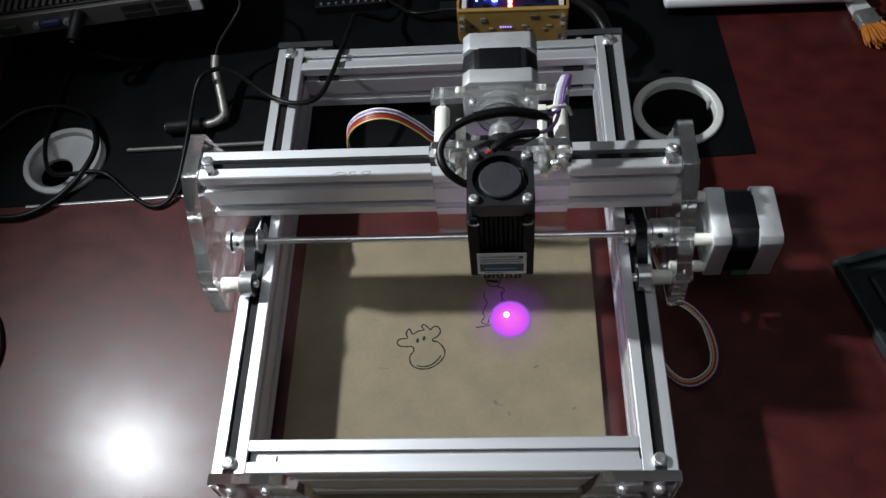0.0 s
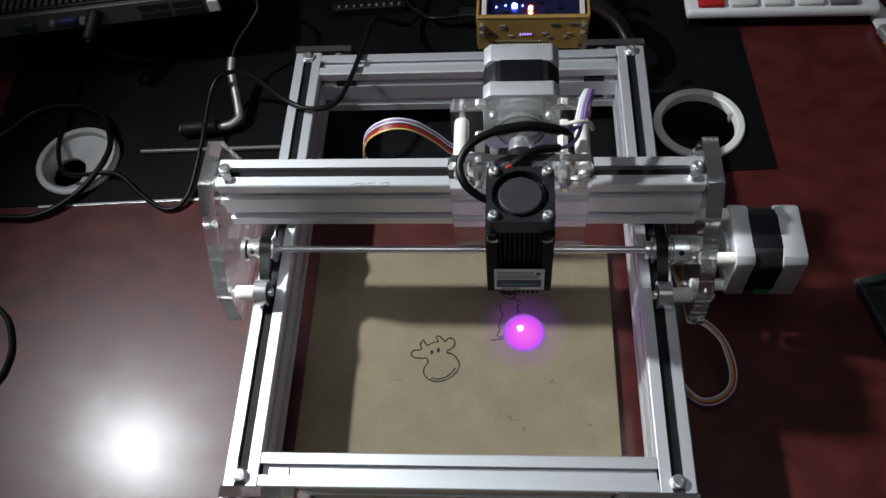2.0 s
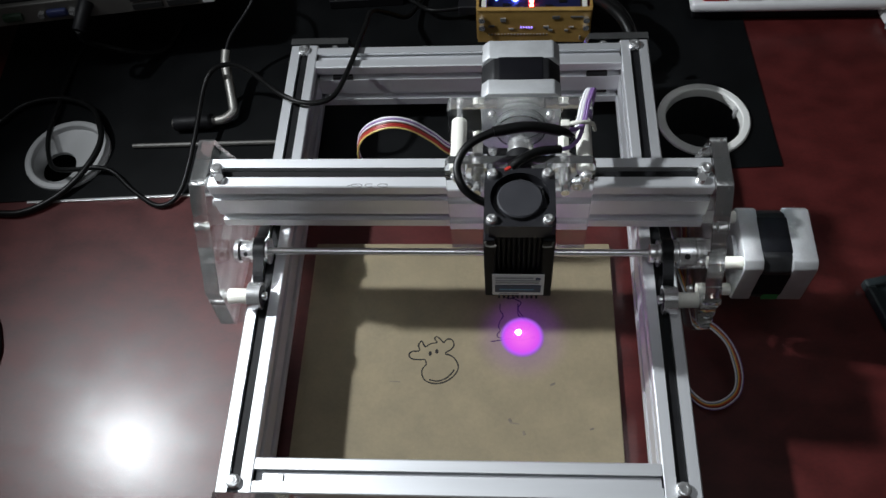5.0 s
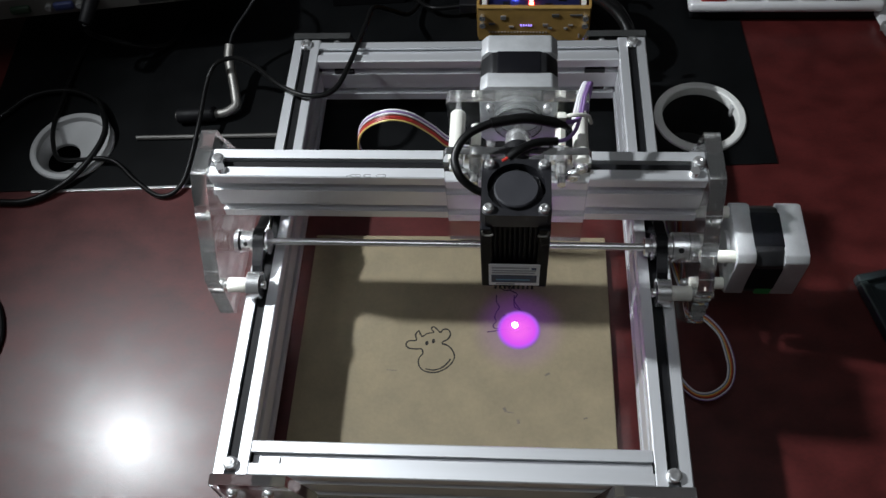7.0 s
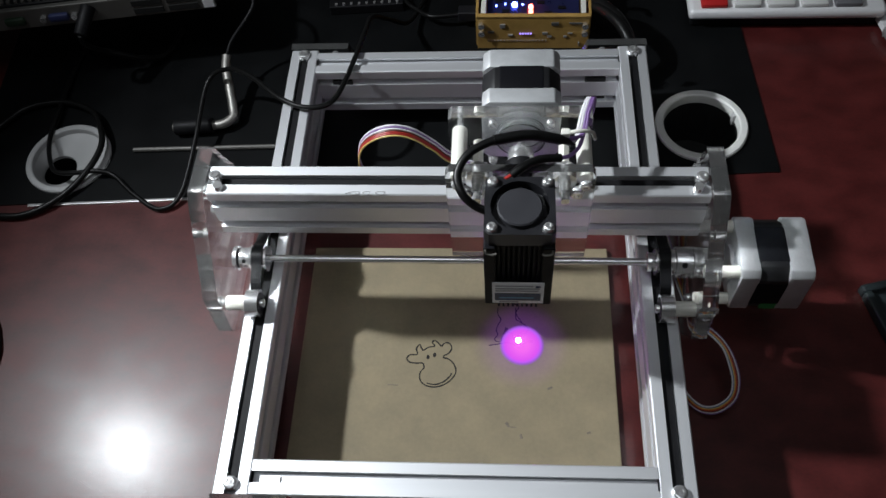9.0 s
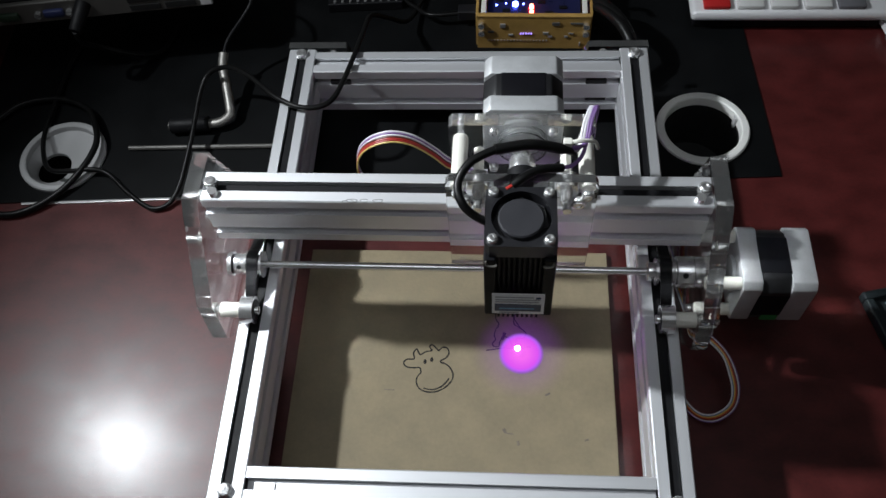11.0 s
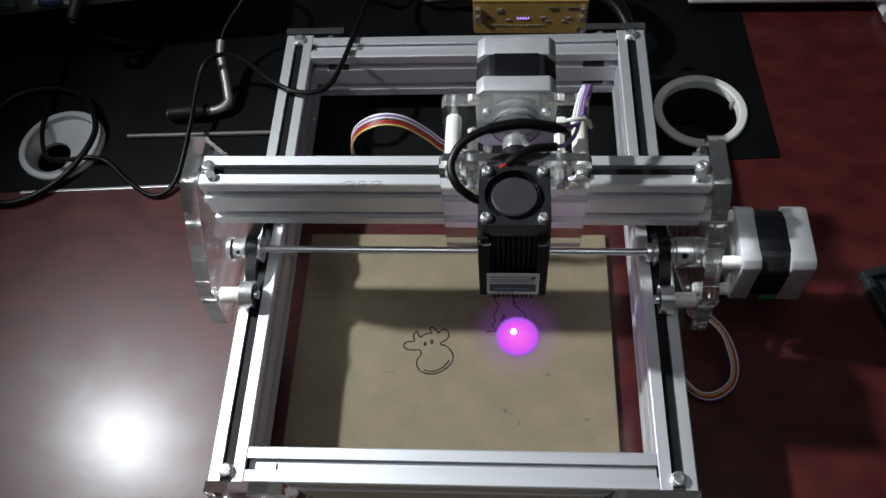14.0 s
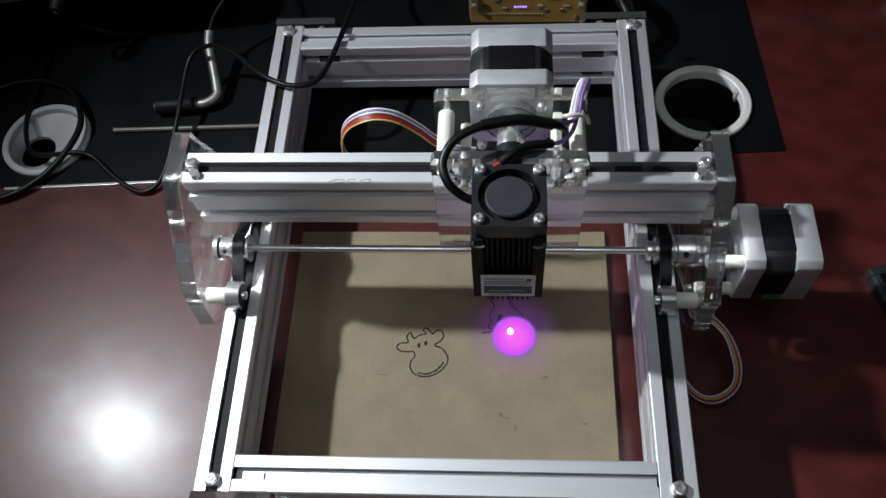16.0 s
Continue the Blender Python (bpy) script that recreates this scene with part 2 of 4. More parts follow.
def box(x0, x1, y0, y1, z0, z1, bevel=0.0, segments=2, bm=None, edges=None):
    made = bmesh.new()
    bmesh.ops.create_cube(made, size=1, matrix=Matrix.Translation(((x0 + x1) / 2, (y0 + y1) / 2, (z0 + z1) / 2)) @ Matrix.Diagonal((x1 - x0, y1 - y0, z1 - z0, 1)))
    if bevel:
        pick = [e for e in made.edges if edges is None or edges in "xyz" and abs((e.verts[0].co - e.verts[1].co)["xyz".index(edges)]) > 1e-6]
        bmesh.ops.bevel(made, geom=pick, offset=bevel, segments=segments, affect="EDGES", profile=0.5)
    return join(bm, made)


def join(bm, made):
    if bm is None:
        return made
    data = bpy.data.meshes.new("joined")
    made.to_mesh(data)
    made.free()
    bm.from_mesh(data)
    bpy.data.meshes.remove(data)
    return bm


def moved(bm, m):
    bmesh.ops.transform(bm, matrix=m, verts=bm.verts)
    return bm


def rod(p0, p1, r0, r1=None, segments=20, bm=None, bevel=0.0):
    p0, p1 = Vector(p0), Vector(p1)
    made = bmesh.new()
    turn = (p1 - p0).to_track_quat("Z", "Y").to_matrix().to_4x4()
    bmesh.ops.create_cone(made, cap_ends=True, segments=segments, radius1=r0, radius2=r0 if r1 is None else r1,
                          depth=(p1 - p0).length, matrix=Matrix.Translation((p0 + p1) / 2) @ turn)
    if bevel:
        rim = [e for e in made.edges if len(e.link_faces) == 2 and any(len(f.verts) > 4 for f in e.link_faces)]
        bmesh.ops.bevel(made, geom=rim, offset=bevel, segments=2, affect="EDGES", profile=0.5)
    return join(bm, made)


def tube(p0, p1, outer, inner, segments=28, bm=None):
    """A hollow cylinder."""
    p0, p1 = Vector(p0), Vector(p1)
    turn = (p1 - p0).to_track_quat("Z", "Y").to_matrix()
    made, rings = bmesh.new(), []
    for p, r in ((p0, outer), (p1, outer), (p1, inner), (p0, inner)):
        rings.append([made.verts.new(p + turn @ Vector((r * math.cos(a), r * math.sin(a), 0))) for a in (2 * math.pi * k / segments for k in range(segments))])
    for a in range(4):
        for k in range(segments):
            made.faces.new((rings[a][k], rings[a][(k + 1) % segments], rings[(a + 1) % 4][(k + 1) % segments], rings[(a + 1) % 4][k]))
    return join(bm, made)


def lathe(centre, rows, segments=40):
    """A body turned about the z axis: rows of radius and height."""
    bm, rings = bmesh.new(), []
    for r, z in rows:
        rings.append([bm.verts.new((centre[0] + r * math.cos(2 * math.pi * k / segments), centre[1] + r * math.sin(2 * math.pi * k / segments), centre[2] + z)) for k in range(segments)])
    for a, b in zip(rings, rings[1:]):
        for k in range(segments):
            bm.faces.new((a[k], a[(k + 1) % segments], b[(k + 1) % segments], b[k]))
    return bm


def curve_points(points, steps=8):
    """A smooth line through the points."""
    pts = [Vector(p) for p in points]
    pts = [pts[0] * 2 - pts[1]] + pts + [pts[-1] * 2 - pts[-2]]
    line = []
    for a, b, c, d in zip(pts, pts[1:], pts[2:], pts[3:]):
        for k in range(steps):
            t = k / steps
            line.append(0.5 * (2 * b + (c - a) * t + (2 * a - 5 * b + 4 * c - d) * t * t + (3 * b - a - 3 * c + d) * t ** 3))
    return line + [pts[-2]]


def sweep(points, r, segments=10, steps=8, bm=None, line=None):
    """A round cord along a smooth line."""
    line = line or curve_points(points, steps)
    made, rings = bmesh.new(), []
    side = Vector((0.31, 0.2, 0.93))
    for k, p in enumerate(line):
        along = (line[min(k + 1, len(line) - 1)] - line[max(k - 1, 0)]).normalized()
        side = (side - along * side.dot(along)).normalized()
        other = along.cross(side)
        rings.append([made.verts.new(p + r * (math.cos(a) * side + math.sin(a) * other)) for a in (2 * math.pi * j / segments for j in range(segments))])
    for a, b in zip(rings, rings[1:]):
        for j in range(segments):
            made.faces.new((a[j], a[(j + 1) % segments], b[(j + 1) % segments], b[j]))
    made.faces.new(rings[0])
    made.faces.new(rings[-1])
    return join(bm, made)


def ribbon_cable(points, across, colours, parent, pitch=0.0010, r=0.00056, name="wire"):
    """Flat cable of coloured wires side by side; across: one sideways direction per point."""
    line = curve_points(points, 7)
    sides = curve_points(across, 7)
    for k, colour in enumerate(colours):
        off = (k - (len(colours) - 1) / 2) * pitch
        part(name, sweep(None, r, 6, line=[p + s.normalized() * off for p, s in zip(line, sides)]), WIRES[colour], parent, colour + " wire", True)


def stroke(points, width, z, mat, parent, name="engraved_line", steps=5):
    """A burnt line, a thin raised strip that lies on the board."""
    line = curve_points([(x, y, z) for x, y in points], steps)
    bm, pairs = bmesh.new(), []
    for k, p in enumerate(line):
        along = (line[min(k + 1, len(line) - 1)] - line[max(k - 1, 0)]).normalized()
        side = Vector((-along.y, along.x, 0)) * width * (0.5 + 0.22 * noise.noise(p * 900))
        pairs.append([bm.verts.new(p + side), bm.verts.new(p + side * 0.7 + Vector((0, 0, 0.00012))), bm.verts.new(p - side * 0.7 + Vector((0, 0, 0.00012))), bm.verts.new(p - side)])
    for a, b in zip(pairs, pairs[1:]):
        for j in range(3):
            bm.faces.new((a[j], a[j + 1], b[j + 1], b[j]))
    return part(name, bm, mat, parent)


def profile(width, height):
    """The outline of a slotted aluminium extrusion, centred, with a slot every 20 mm on each side."""
    points = []

    def side(start, way, inward, length):
        points.append(start + way * 0.0007)
        for k in range(max(1, round(length / 0.02))):
            c = start + way * (length * (k + 0.5) / max(1, round(length / 0.02)))
            for along, deep in ((-0.0033, 0), (-0.0033, 0.0018), (-0.0052, 0.0018), (-0.0030, 0.0056), (0.0030, 0.0056), (0.0052, 0.0018), (0.0033, 0.0018), (0.0033, 0)):
                points.append(c + way * along + inward * deep)
        points.append(start + way * (length - 0.0007))

    w, h = width / 2, height / 2
    X, Y = Vector((1, 0)), Vector((0, 1))
    side(Vector((-w, -h)), X, Y, width)
    side(Vector((w, -h)), Y, -X, height)
    side(Vector((w, h)), -X, -Y, width)
    side(Vector((-w, h)), -Y, X, height)
    return points


def extrusion(axis, a0, a1, u, v, width, height):
    """A slotted bar along x or y from a0 to a1, its middle at u sideways and v up."""
    bm = bmesh.new()
    ends = []
    for a in (a0, a1):
        ring = []
        for p in profile(width, height):
            ring.append(bm.verts.new((a, u + p.x, v + p.y) if axis == "x" else (u + p.x, a, v + p.y)))
        ends.append(ring)
    n = len(ends[0])
    for k in range(n):
        bm.faces.new((ends[0][k], ends[0][(k + 1) % n], ends[1][(k + 1) % n], ends[1][k]))
    bm.faces.new(ends[0])
    bm.faces.new(ends[1])
    bmesh.ops.triangulate(bm, faces=[f for f in bm.faces if len(f.verts) > 4])
    return bm


def plate(outline, axis, a0, a1, bevel=0.0004):
    """A flat sheet with the given outline, a0 to a1 thick along an axis; big faces clear, edges sawn."""
    bm = bmesh.new()
    place = {"x": lambda u, v, a: (a, u, v), "y": lambda u, v, a: (u, a, v), "z": lambda u, v, a: (u, v, a)}[axis]
    lo = [bm.verts.new(place(u, v, a0)) for u, v in outline]
    hi = [bm.verts.new(place(u, v, a1)) for u, v in outline]
    bm.faces.new(lo)
    bm.faces.new(hi)
    for k in range(len(lo)):
        bm.faces.new((lo[k], lo[(k + 1) % len(lo)], hi[(k + 1) % len(lo)], hi[k])).material_index = 1
    return bm


def acrylic(name, outline, axis, a0, a1, parent, label="clear acrylic plate with sawn edges"):
    ob = part(name, plate(outline, axis, a0, a1), [ACRYLIC, ACRYLIC_EDGE], parent, label)
    ob.visible_shadow = False
    return ob


def screw(name, p, way, parent, head=0.0034, tall=0.003, sunk=True):
    """A domed socket screw; way is where its head points."""
    p, way = Vector(p), Vector(way).normalized()
    bm = rod(p, p + way * tall, head, head * 0.82, 14, bevel=0.0006)
    tube(p + way * (tall - 0.0002), p + way * (tall + 0.0005), head * 0.62, head * 0.38, 6, bm)
    return part(name, bm, STEEL, parent, "steel screw", True)


def sheet_with_holes(x0, x1, y0, y1, z, holes, m, thick):
    """A flat sheet with round holes and a skirt, turned by m."""
    bm = bmesh.new()
    loops = [[(x0, y0), (x1, y0), (x1, y1), (x0, y1)]]
    for cx, cy, r in holes:
        loops.append([(cx + r * math.cos(2 * math.pi * k / 48), cy + r * math.sin(2 * math.pi * k / 48)) for k in range(48)])
    edges, rims = [], []
    for loop in loops:
        vs = [bm.verts.new((x, y, z)) for x, y in loop]
        rims.append(vs)
        edges += [bm.edges.new((vs[k], vs[(k + 1) % len(vs)])) for k in range(len(vs))]
    bmesh.ops.triangle_fill(bm, use_beauty=True, use_dissolve=False, edges=edges, normal=(0, 0, 1))
    for vs in rims:
        low = [bm.verts.new((v.co.x, v.co.y, z - thick)) for v in vs]
        for k in range(len(vs)):
            bm.faces.new((vs[k], vs[(k + 1) % len(vs)], low[(k + 1) % len(vs)], low[k]))
    return moved(bm, m)


# ---- the room and the desk ----
TURN = pose(0, 0, 0, 0, 0, 2.8)          # the desk lies a little askew to the machine
UNTURN = TURN.inverted()
RING_L, RING_R = (-0.3140, 0.1260), (0.1780, 0.1545)


def on_desk(x, y):
    p = UNTURN @ Vector((x, y, 0))
    return p.x, p.y


def room():
    floor = whole("floor", box(-2.2, 2.2, -2.0, 2.4, -0.78, -0.75), FLOOR, "plain tiled floor under the desk", "floor", kind="structure")
    whole("ceiling", box(-2.2, 2.2, -2.0, 2.4, 1.95, 2.0), CEILING, "plain white ceiling", "ceiling", kind="structure")
    for name, b in (("wall_north", (-2.2, 2.2, 2.4, 2.5)), ("wall_south", (-2.2, 2.2, -2.1, -2.0)), ("wall_east", (2.2, 2.3, -2.1, 2.5)), ("wall_west", (-2.3, -2.2, -2.1, 2.5))):
        whole(name, box(*b, -0.78, 2.0), WALL, "plain painted wall of the room", "wall", kind="structure")
    desk = thing("desk", "glossy dark red mahogany desk with black inset", "desk")
    holes = [(*on_desk(*RING_L), 0.0305), (*on_desk(*RING_R), 0.0305)]
    part("desktop", sheet_with_holes(-0.95, 0.95, -0.55, 0.75, 0.0, holes, TURN, 0.03), DESK, desk)
    for a in (-0.95, 0.9):
        part("desk_side", moved(box(a, a + 0.05, -0.5, 0.7, -0.75, -0.03), TURN), DESK, desk)
    x0, y0 = on_desk(-0.3900, 0.0808)
    x1, y1 = on_desk(0.2300, 0.1105)
    part("inset_panel", sheet_with_holes(x0, x1, (y0 + y1) / 2, 0.70, 0.0012, holes, TURN, 0.0012), PANEL, desk, "black leatherette inset")
    part("trim_strip", moved(box(x0 + 0.055, x0 + 0.2, (y0 + y1) / 2 - 0.0024, (y0 + y1) / 2 - 0.0002, 0.0, 0.0016, 0.0004), TURN), TRIM, desk, "thin silver trim strip")
    a, b = on_desk(-0.263, 0.1335)
    part("seam_strip", moved(rod((a, b, 0.003), (a + 0.116, b - 0.003, 0.003), 0.0019, 0.0019, 10), TURN), CASE_GREY, desk, "thin grey seam strip")

    for (cx, cy), r in ((RING_L, 0.0335), (RING_R, 0.0348)):
        left = cx < 0
        ring = thing("cable_grommet", "white desk cable grommet with cap opening" if left else "grey round desk cable grommet, open", "cable grommet", "desk grommets")
        part("rim", lathe((cx, cy, 0), [(r, 0.0012), (r, 0.0032), (r - 0.001, 0.0042), (0.0295, 0.0044), (0.0285, 0.0036), (0.0282, -0.004), (0.0292, -0.004), (0.0300, 0.0012), (r, 0.0012)]), WHITE_PLASTIC if left else RING, ring, smooth=True)
        part("well", lathe((cx, cy, 0), [(0.0281, -0.0038), (0.0279, -0.05), (0.0001, -0.05)]), HOLE_SHADE, ring, "well painted near-black for its shade")
        if left:
            bm = bmesh.new()
            rows = []
            for k in range(48):
                a = 2 * math.pi * k / 48
                rows.append((bm.verts.new((cx + 0.0282 * math.cos(a), cy + 0.0282 * math.sin(a), -0.001)), bm.verts.new((cx - 0.0115 + 0.0135 * math.cos(a), cy - 0.003 + 0.0145 * math.sin(a), -0.009)),
                             bm.verts.new((cx - 0.0115 + 0.0135 * math.cos(a), cy - 0.003 + 0.0145 * math.sin(a), -0.012))))
            for p, q in zip(rows, rows[1:] + rows[:1]):
                bm.faces.new((p[0], q[0], q[1], p[1]))
                bm.faces.new((p[1], q[1], q[2], p[2]))
            part("cap", bm, WHITE_PLASTIC, ring, "dished white cap", True)
        else:
            part("catch", box(cx + 0.0248, cx + 0.0272, cy + 0.008, cy + 0.013, -0.008, 0.003, 0.0008), WHITE_PLASTIC, ring)


# ---- the engraver's frame ----
TOP, LOW = 0.0600, 0.0180
RX, FRONT, BACK = 0.1204, -0.1495, 0.1810


def machine_frame():
    frame_ = thing("engraver_frame", "silver slotted aluminium frame on clear acrylic feet", "machine frame")
    mid, tall = (TOP + LOW) / 2, TOP - LOW
    for s in (-1, 1):
        rail = part("side_rail", extrusion("y", FRONT, BACK, s * RX, mid, 0.02, tall), ALU_Y, frame_)
        part("drive_belt", box(s * RX - 0.003, s * RX + 0.003, FRONT + 0.006, BACK - 0.006, TOP - 0.0038, TOP - 0.0022, 0.0002), RUBBER, rail, "black toothed belt")
        screw("belt_screw", (s * RX, FRONT + 0.0055, TOP - 0.001), (0, 0, 1), rail, 0.0046, 0.0042)
        screw("belt_screw", (s * RX, BACK - 0.0055, TOP - 0.001), (0, 0, 1), rail, 0.0046, 0.0042)
        for y0, y1, outer in ((FRONT - 0.0065, FRONT - 0.0005, -1), (BACK + 0.0005, BACK + 0.0065, 1)):
            foot = acrylic("foot_plate", [(s * 0.131, 0.0), (s * 0.131, TOP + 0.001), (s * 0.0885, TOP + 0.001), (s * 0.0775, 0.03), (s * 0.0775, 0.0)], "y", y0, y1, frame_, "clear acrylic corner foot plate")
            for x, z in ((0.1204, 0.05), (0.1204, 0.028), (0.1, 0.05), (0.1, 0.028)):
                screw("foot_screw", (s * x, y0 if outer < 0 else y1, z), (0, outer, 0), foot, 0.0036, 0.003)
    for name, y in (("front_bar", -0.1398), ("back_bar", 0.1690)):
        bar = part(name, extrusion("x", -0.1102, 0.1102, y, mid, 0.02, tall), ALU_X, frame_)
        part("slot_strip", box(-0.106 if y < 0 else -0.1101, 0.1101, y - 0.0029, y + 0.0029, TOP - 0.0052, TOP - 0.0035), ALU_X, bar)
        if y > 0:
            for x, z in ((0.094, 0.0475), (0.095, 0.0305), (-0.092, 0.0475)):
                part("slot_nut", box(x - 0.0075, x + 0.0075, y - 0.0098, y - 0.0070, z - 0.0022, z + 0.0022, 0.0006), BLACK_STEEL, bar, "black steel slot nut")
    sc = box(-0.0945, -0.0938, -0.1425, -0.1385, TOP - 0.0034, TOP - 0.0032)
    part("scratch", sc, CHAR, frame_)


# ---- the gantry ----
def stepper_motor(centre, axis, length, parent, wide=0.0423, colour_band=(0.27, 0.66)):
    """A square stepper motor from its flange at centre backwards along the axis."""
    h = wide / 2
    cx, cy, cz = centre

    def slab(a, b, size, chamfer):
        k = size * h
        outline = []
        for sx, sy in ((1, 1), (-1, 1), (-1, -1), (1, -1)):
            one, two = (sx * k, sy * (k - chamfer)), (sx * (k - chamfer), sy * k)
            outline += [one, two] if sx * sy > 0 else [two, one]
        bm = bmesh.new()
        ends = [[bm.verts.new((u, v, w)) for u, v in outline] for w in (a, b)]
        for e in ends:
            bm.faces.new(e)
        for j in range(8):
            bm.faces.new((ends[0][j], ends[0][(j + 1) % 8], ends[1][(j + 1) % 8], ends[1][j]))
        bmesh.ops.bevel(bm, geom=[e for e in bm.edges], offset=0.0009, segments=2, affect="EDGES", profile=0.5)
        turn = {"y": Matrix(((1, 0, 0, cx), (0, 0, 1, cy), (0, 1, 0, cz), (0, 0, 0, 1))), "x": Matrix(((0, 0, 1, cx), (1, 0, 0, cy), (0, 1, 0, cz), (0, 0, 0, 1)))}[axis]
        return moved(bm, turn)

    motor = part("stepper_motor", slab(0, length * colour_band[0], 1.0, 0.0038), CAST, parent, "square stepper motor with cast end caps", True)
    part("motor_core", slab(length * colour_band[0], length * colour_band[1], 1.0, 0.0065), BLACK_STEEL, motor, "black steel stack", True)
    part("end_cap", slab(length * colour_band[1], length, 1.0, 0.0038), CAST, motor, "cast aluminium end cap", True)
    part("core_face", slab(length * (colour_band[0] - 0.02), length * (colour_band[1] + 0.02), 1.012, 0.0098), BLACK_ALU, motor, "flat black core face", True)
    way = Vector((1, 0, 0)) if axis == "x" else Vector((0, 1, 0))
    c = Vector(centre)
    part("pilot_ring", rod(c - way * 0.002, c, 0.011, 0.011, 28), CAST, motor, smooth=True)
    return motor


BEAM_Y, BEAM_TOP = 0.0115, 0.1340
ROD_Y, ROD_Z = -0.0010, 0.0690


def gantry():
    root = thing("gantry", "silver aluminium gantry beam between clear acrylic side plates", "gantry")
    beam = part("beam", extrusion("x", -0.1393, 0.1393, BEAM_Y, BEAM_TOP - 0.02, 0.02, 0.04), ALU_X, root)
    part("drive_belt", box(-0.134, 0.134, BEAM_Y - 0.003, BEAM_Y + 0.003, BEAM_TOP - 0.0048, BEAM_TOP - 0.0032, 0.0002), RUBBER, beam, "black toothed belt")
    # a scribbled pencil mark on the beam's edge
    for x, w, open_ in ((-0.0545, 0.0030, 0.0), (-0.0475, 0.0026, 0.9), (-0.0400, 0.0030, 0.5)):
        loop = [(x + w * math.cos(a), BEAM_Y - 0.0088 + 0.0009 * math.sin(a)) for a in (open_ + (2 * math.pi - 2 * open_) * k / 10 for k in range(11))]
        stroke(loop, 0.0006, BEAM_TOP, PENCIL, beam, "pencil_mark", 2)
    stroke([(-0.0600, BEAM_Y - 0.0094), (-0.0560, BEAM_Y - 0.0082), (-0.0530, BEAM_Y - 0.0096)], 0.0005, BEAM_TOP, PENCIL, beam, "pencil_mark", 3)
    side = [(0.0, 0.0), (-0.0065, -0.0075), (-0.0385, -0.055), (-0.0412, -0.0895), (-0.025, -0.115), (0.05, -0.115), (0.058, -0.0915), (0.055, -0.055), (0.035, -0.0075), (0.0326, 0.0)]

    def sawn_outline(depth):
        """The side plate's outline, with shallow tabs along its sawn edge."""
        outline = []
        for (y0, z0), (y1, z1) in zip(side, side[1:] + side[:1]):
            outline.append((y0, z0 + 0.1372))
            if math.hypot(y1 - y0, z1 - z0) > 0.032 and y1 < 0.04 and z1 != z0:
                n = Vector((-(z1 - z0), y1 - y0)).normalized() * depth
                for a, b in ((0.08, 0.20), (0.30, 0.42), (0.52, 0.64), (0.76, 0.88)):
                    for k, d in ((a, 0), (a + 0.002, 1), (b - 0.002, 1), (b, 0)):
                        outline.append((y0 + (y1 - y0) * k + n.x * d, z0 + (z1 - z0) * k + n.y * d + 0.1372))
        return outline

    for s in (-1, 1):
        wall = acrylic("side_plate", sawn_outline(0.0004 if s < 0 else 0.0013), "x", s * 0.1395, s * 0.1485, root, "clear acrylic side plate with stepped sawn edge")
        for y, z in ((0.0115, 0.124), (0.0115, 0.104)):
            screw("beam_screw", (s * 0.1485, y, z), (s, 0, 0), wall, 0.0042, 0.003)
        screw("stop_screw", (s * 0.1352, BEAM_Y + 0.001, BEAM_TOP - 0.001), (0, 0, 1), beam, 0.0042, 0.0045)
        part("stop_nut", rod((s * 0.1325, BEAM_Y - 0.0055, BEAM_TOP), (s * 0.1325, BEAM_Y - 0.0055, BEAM_TOP + 0.003), 0.0032, 0.0026, 12), STEEL, beam, smooth=True)
        # rollers that press the belt into the rail, front and back
        for y in (-0.0315, 0.0300):
            roller = part("roller", tube((s * 0.1190, y, 0.0668), (s * 0.1268, y, 0.0668), 0.0084, 0.0040), STEEL, root, "steel ball bearing roller", True)
            part("seal", tube((s * 0.1187, y, 0.0668), (s * 0.1191, y, 0.0668), 0.0066, 0.0036), BLACK_PLASTIC, roller, smooth=True)
            part("spacer", rod((s * 0.1268, y, 0.0668), (s * 0.1395, y, 0.0668), 0.0046, 0.0046, 20, bevel=0.0005), NYLON, roller, "white nylon spacer", True)
            part("axle", rod((s * 0.1165, y, 0.0668), (s * 0.1510, y, 0.0668), 0.0027, 0.0027, 14, bevel=0.0006), STEEL, roller, smooth=True)
            screw("axle_nut", (s * 0.1485, y, 0.0668), (s, 0, 0), roller, 0.0045, 0.0032)
        # pulley on the drive shaft, and the belt that goes over it and down to the rollers
        pulley = part("pulley", rod((s * 0.1195, ROD_Y, ROD_Z), (s * 0.1275, ROD_Y, ROD_Z), 0.0062, 0.0062, 28), STEEL, root, "toothed steel pulley", True)
        for a, b in ((0.1182, 0.1195), (0.1275, 0.1288)):
            part("flange", rod((s * a, ROD_Y, ROD_Z), (s * b, ROD_Y, ROD_Z), 0.0082, 0.0082, 28), STEEL, pulley, smooth=True)
        part("hub", rod((s * 0.1288, ROD_Y, ROD_Z), (s * 0.1355, ROD_Y, ROD_Z), 0.0066, 0.0066, 24, bevel=0.0004), STEEL, pulley, smooth=True)
        part("set_screw", rod((s * 0.132, ROD_Y - 0.004, ROD_Z + 0.0035), (s * 0.132, ROD_Y - 0.0052, ROD_Z + 0.0046), 0.0013, 0.0013, 10), HOLE_SHADE, pulley)
        line = [Vector((s * 0.1235, y, z)) for y, z in ((0.046, 0.0578), (0.0335, 0.0582), (0.0245, 0.0630), (0.0190, 0.0695), (0.0075, 0.0745), (0.0035, 0.0771), (-0.0005, 0.0780), (-0.0045, 0.0771), (-0.0085, 0.0740), (-0.0190, 0.0690), (-0.0255, 0.0620), (-0.0340, 0.0582), (-0.048, 0.0578))]
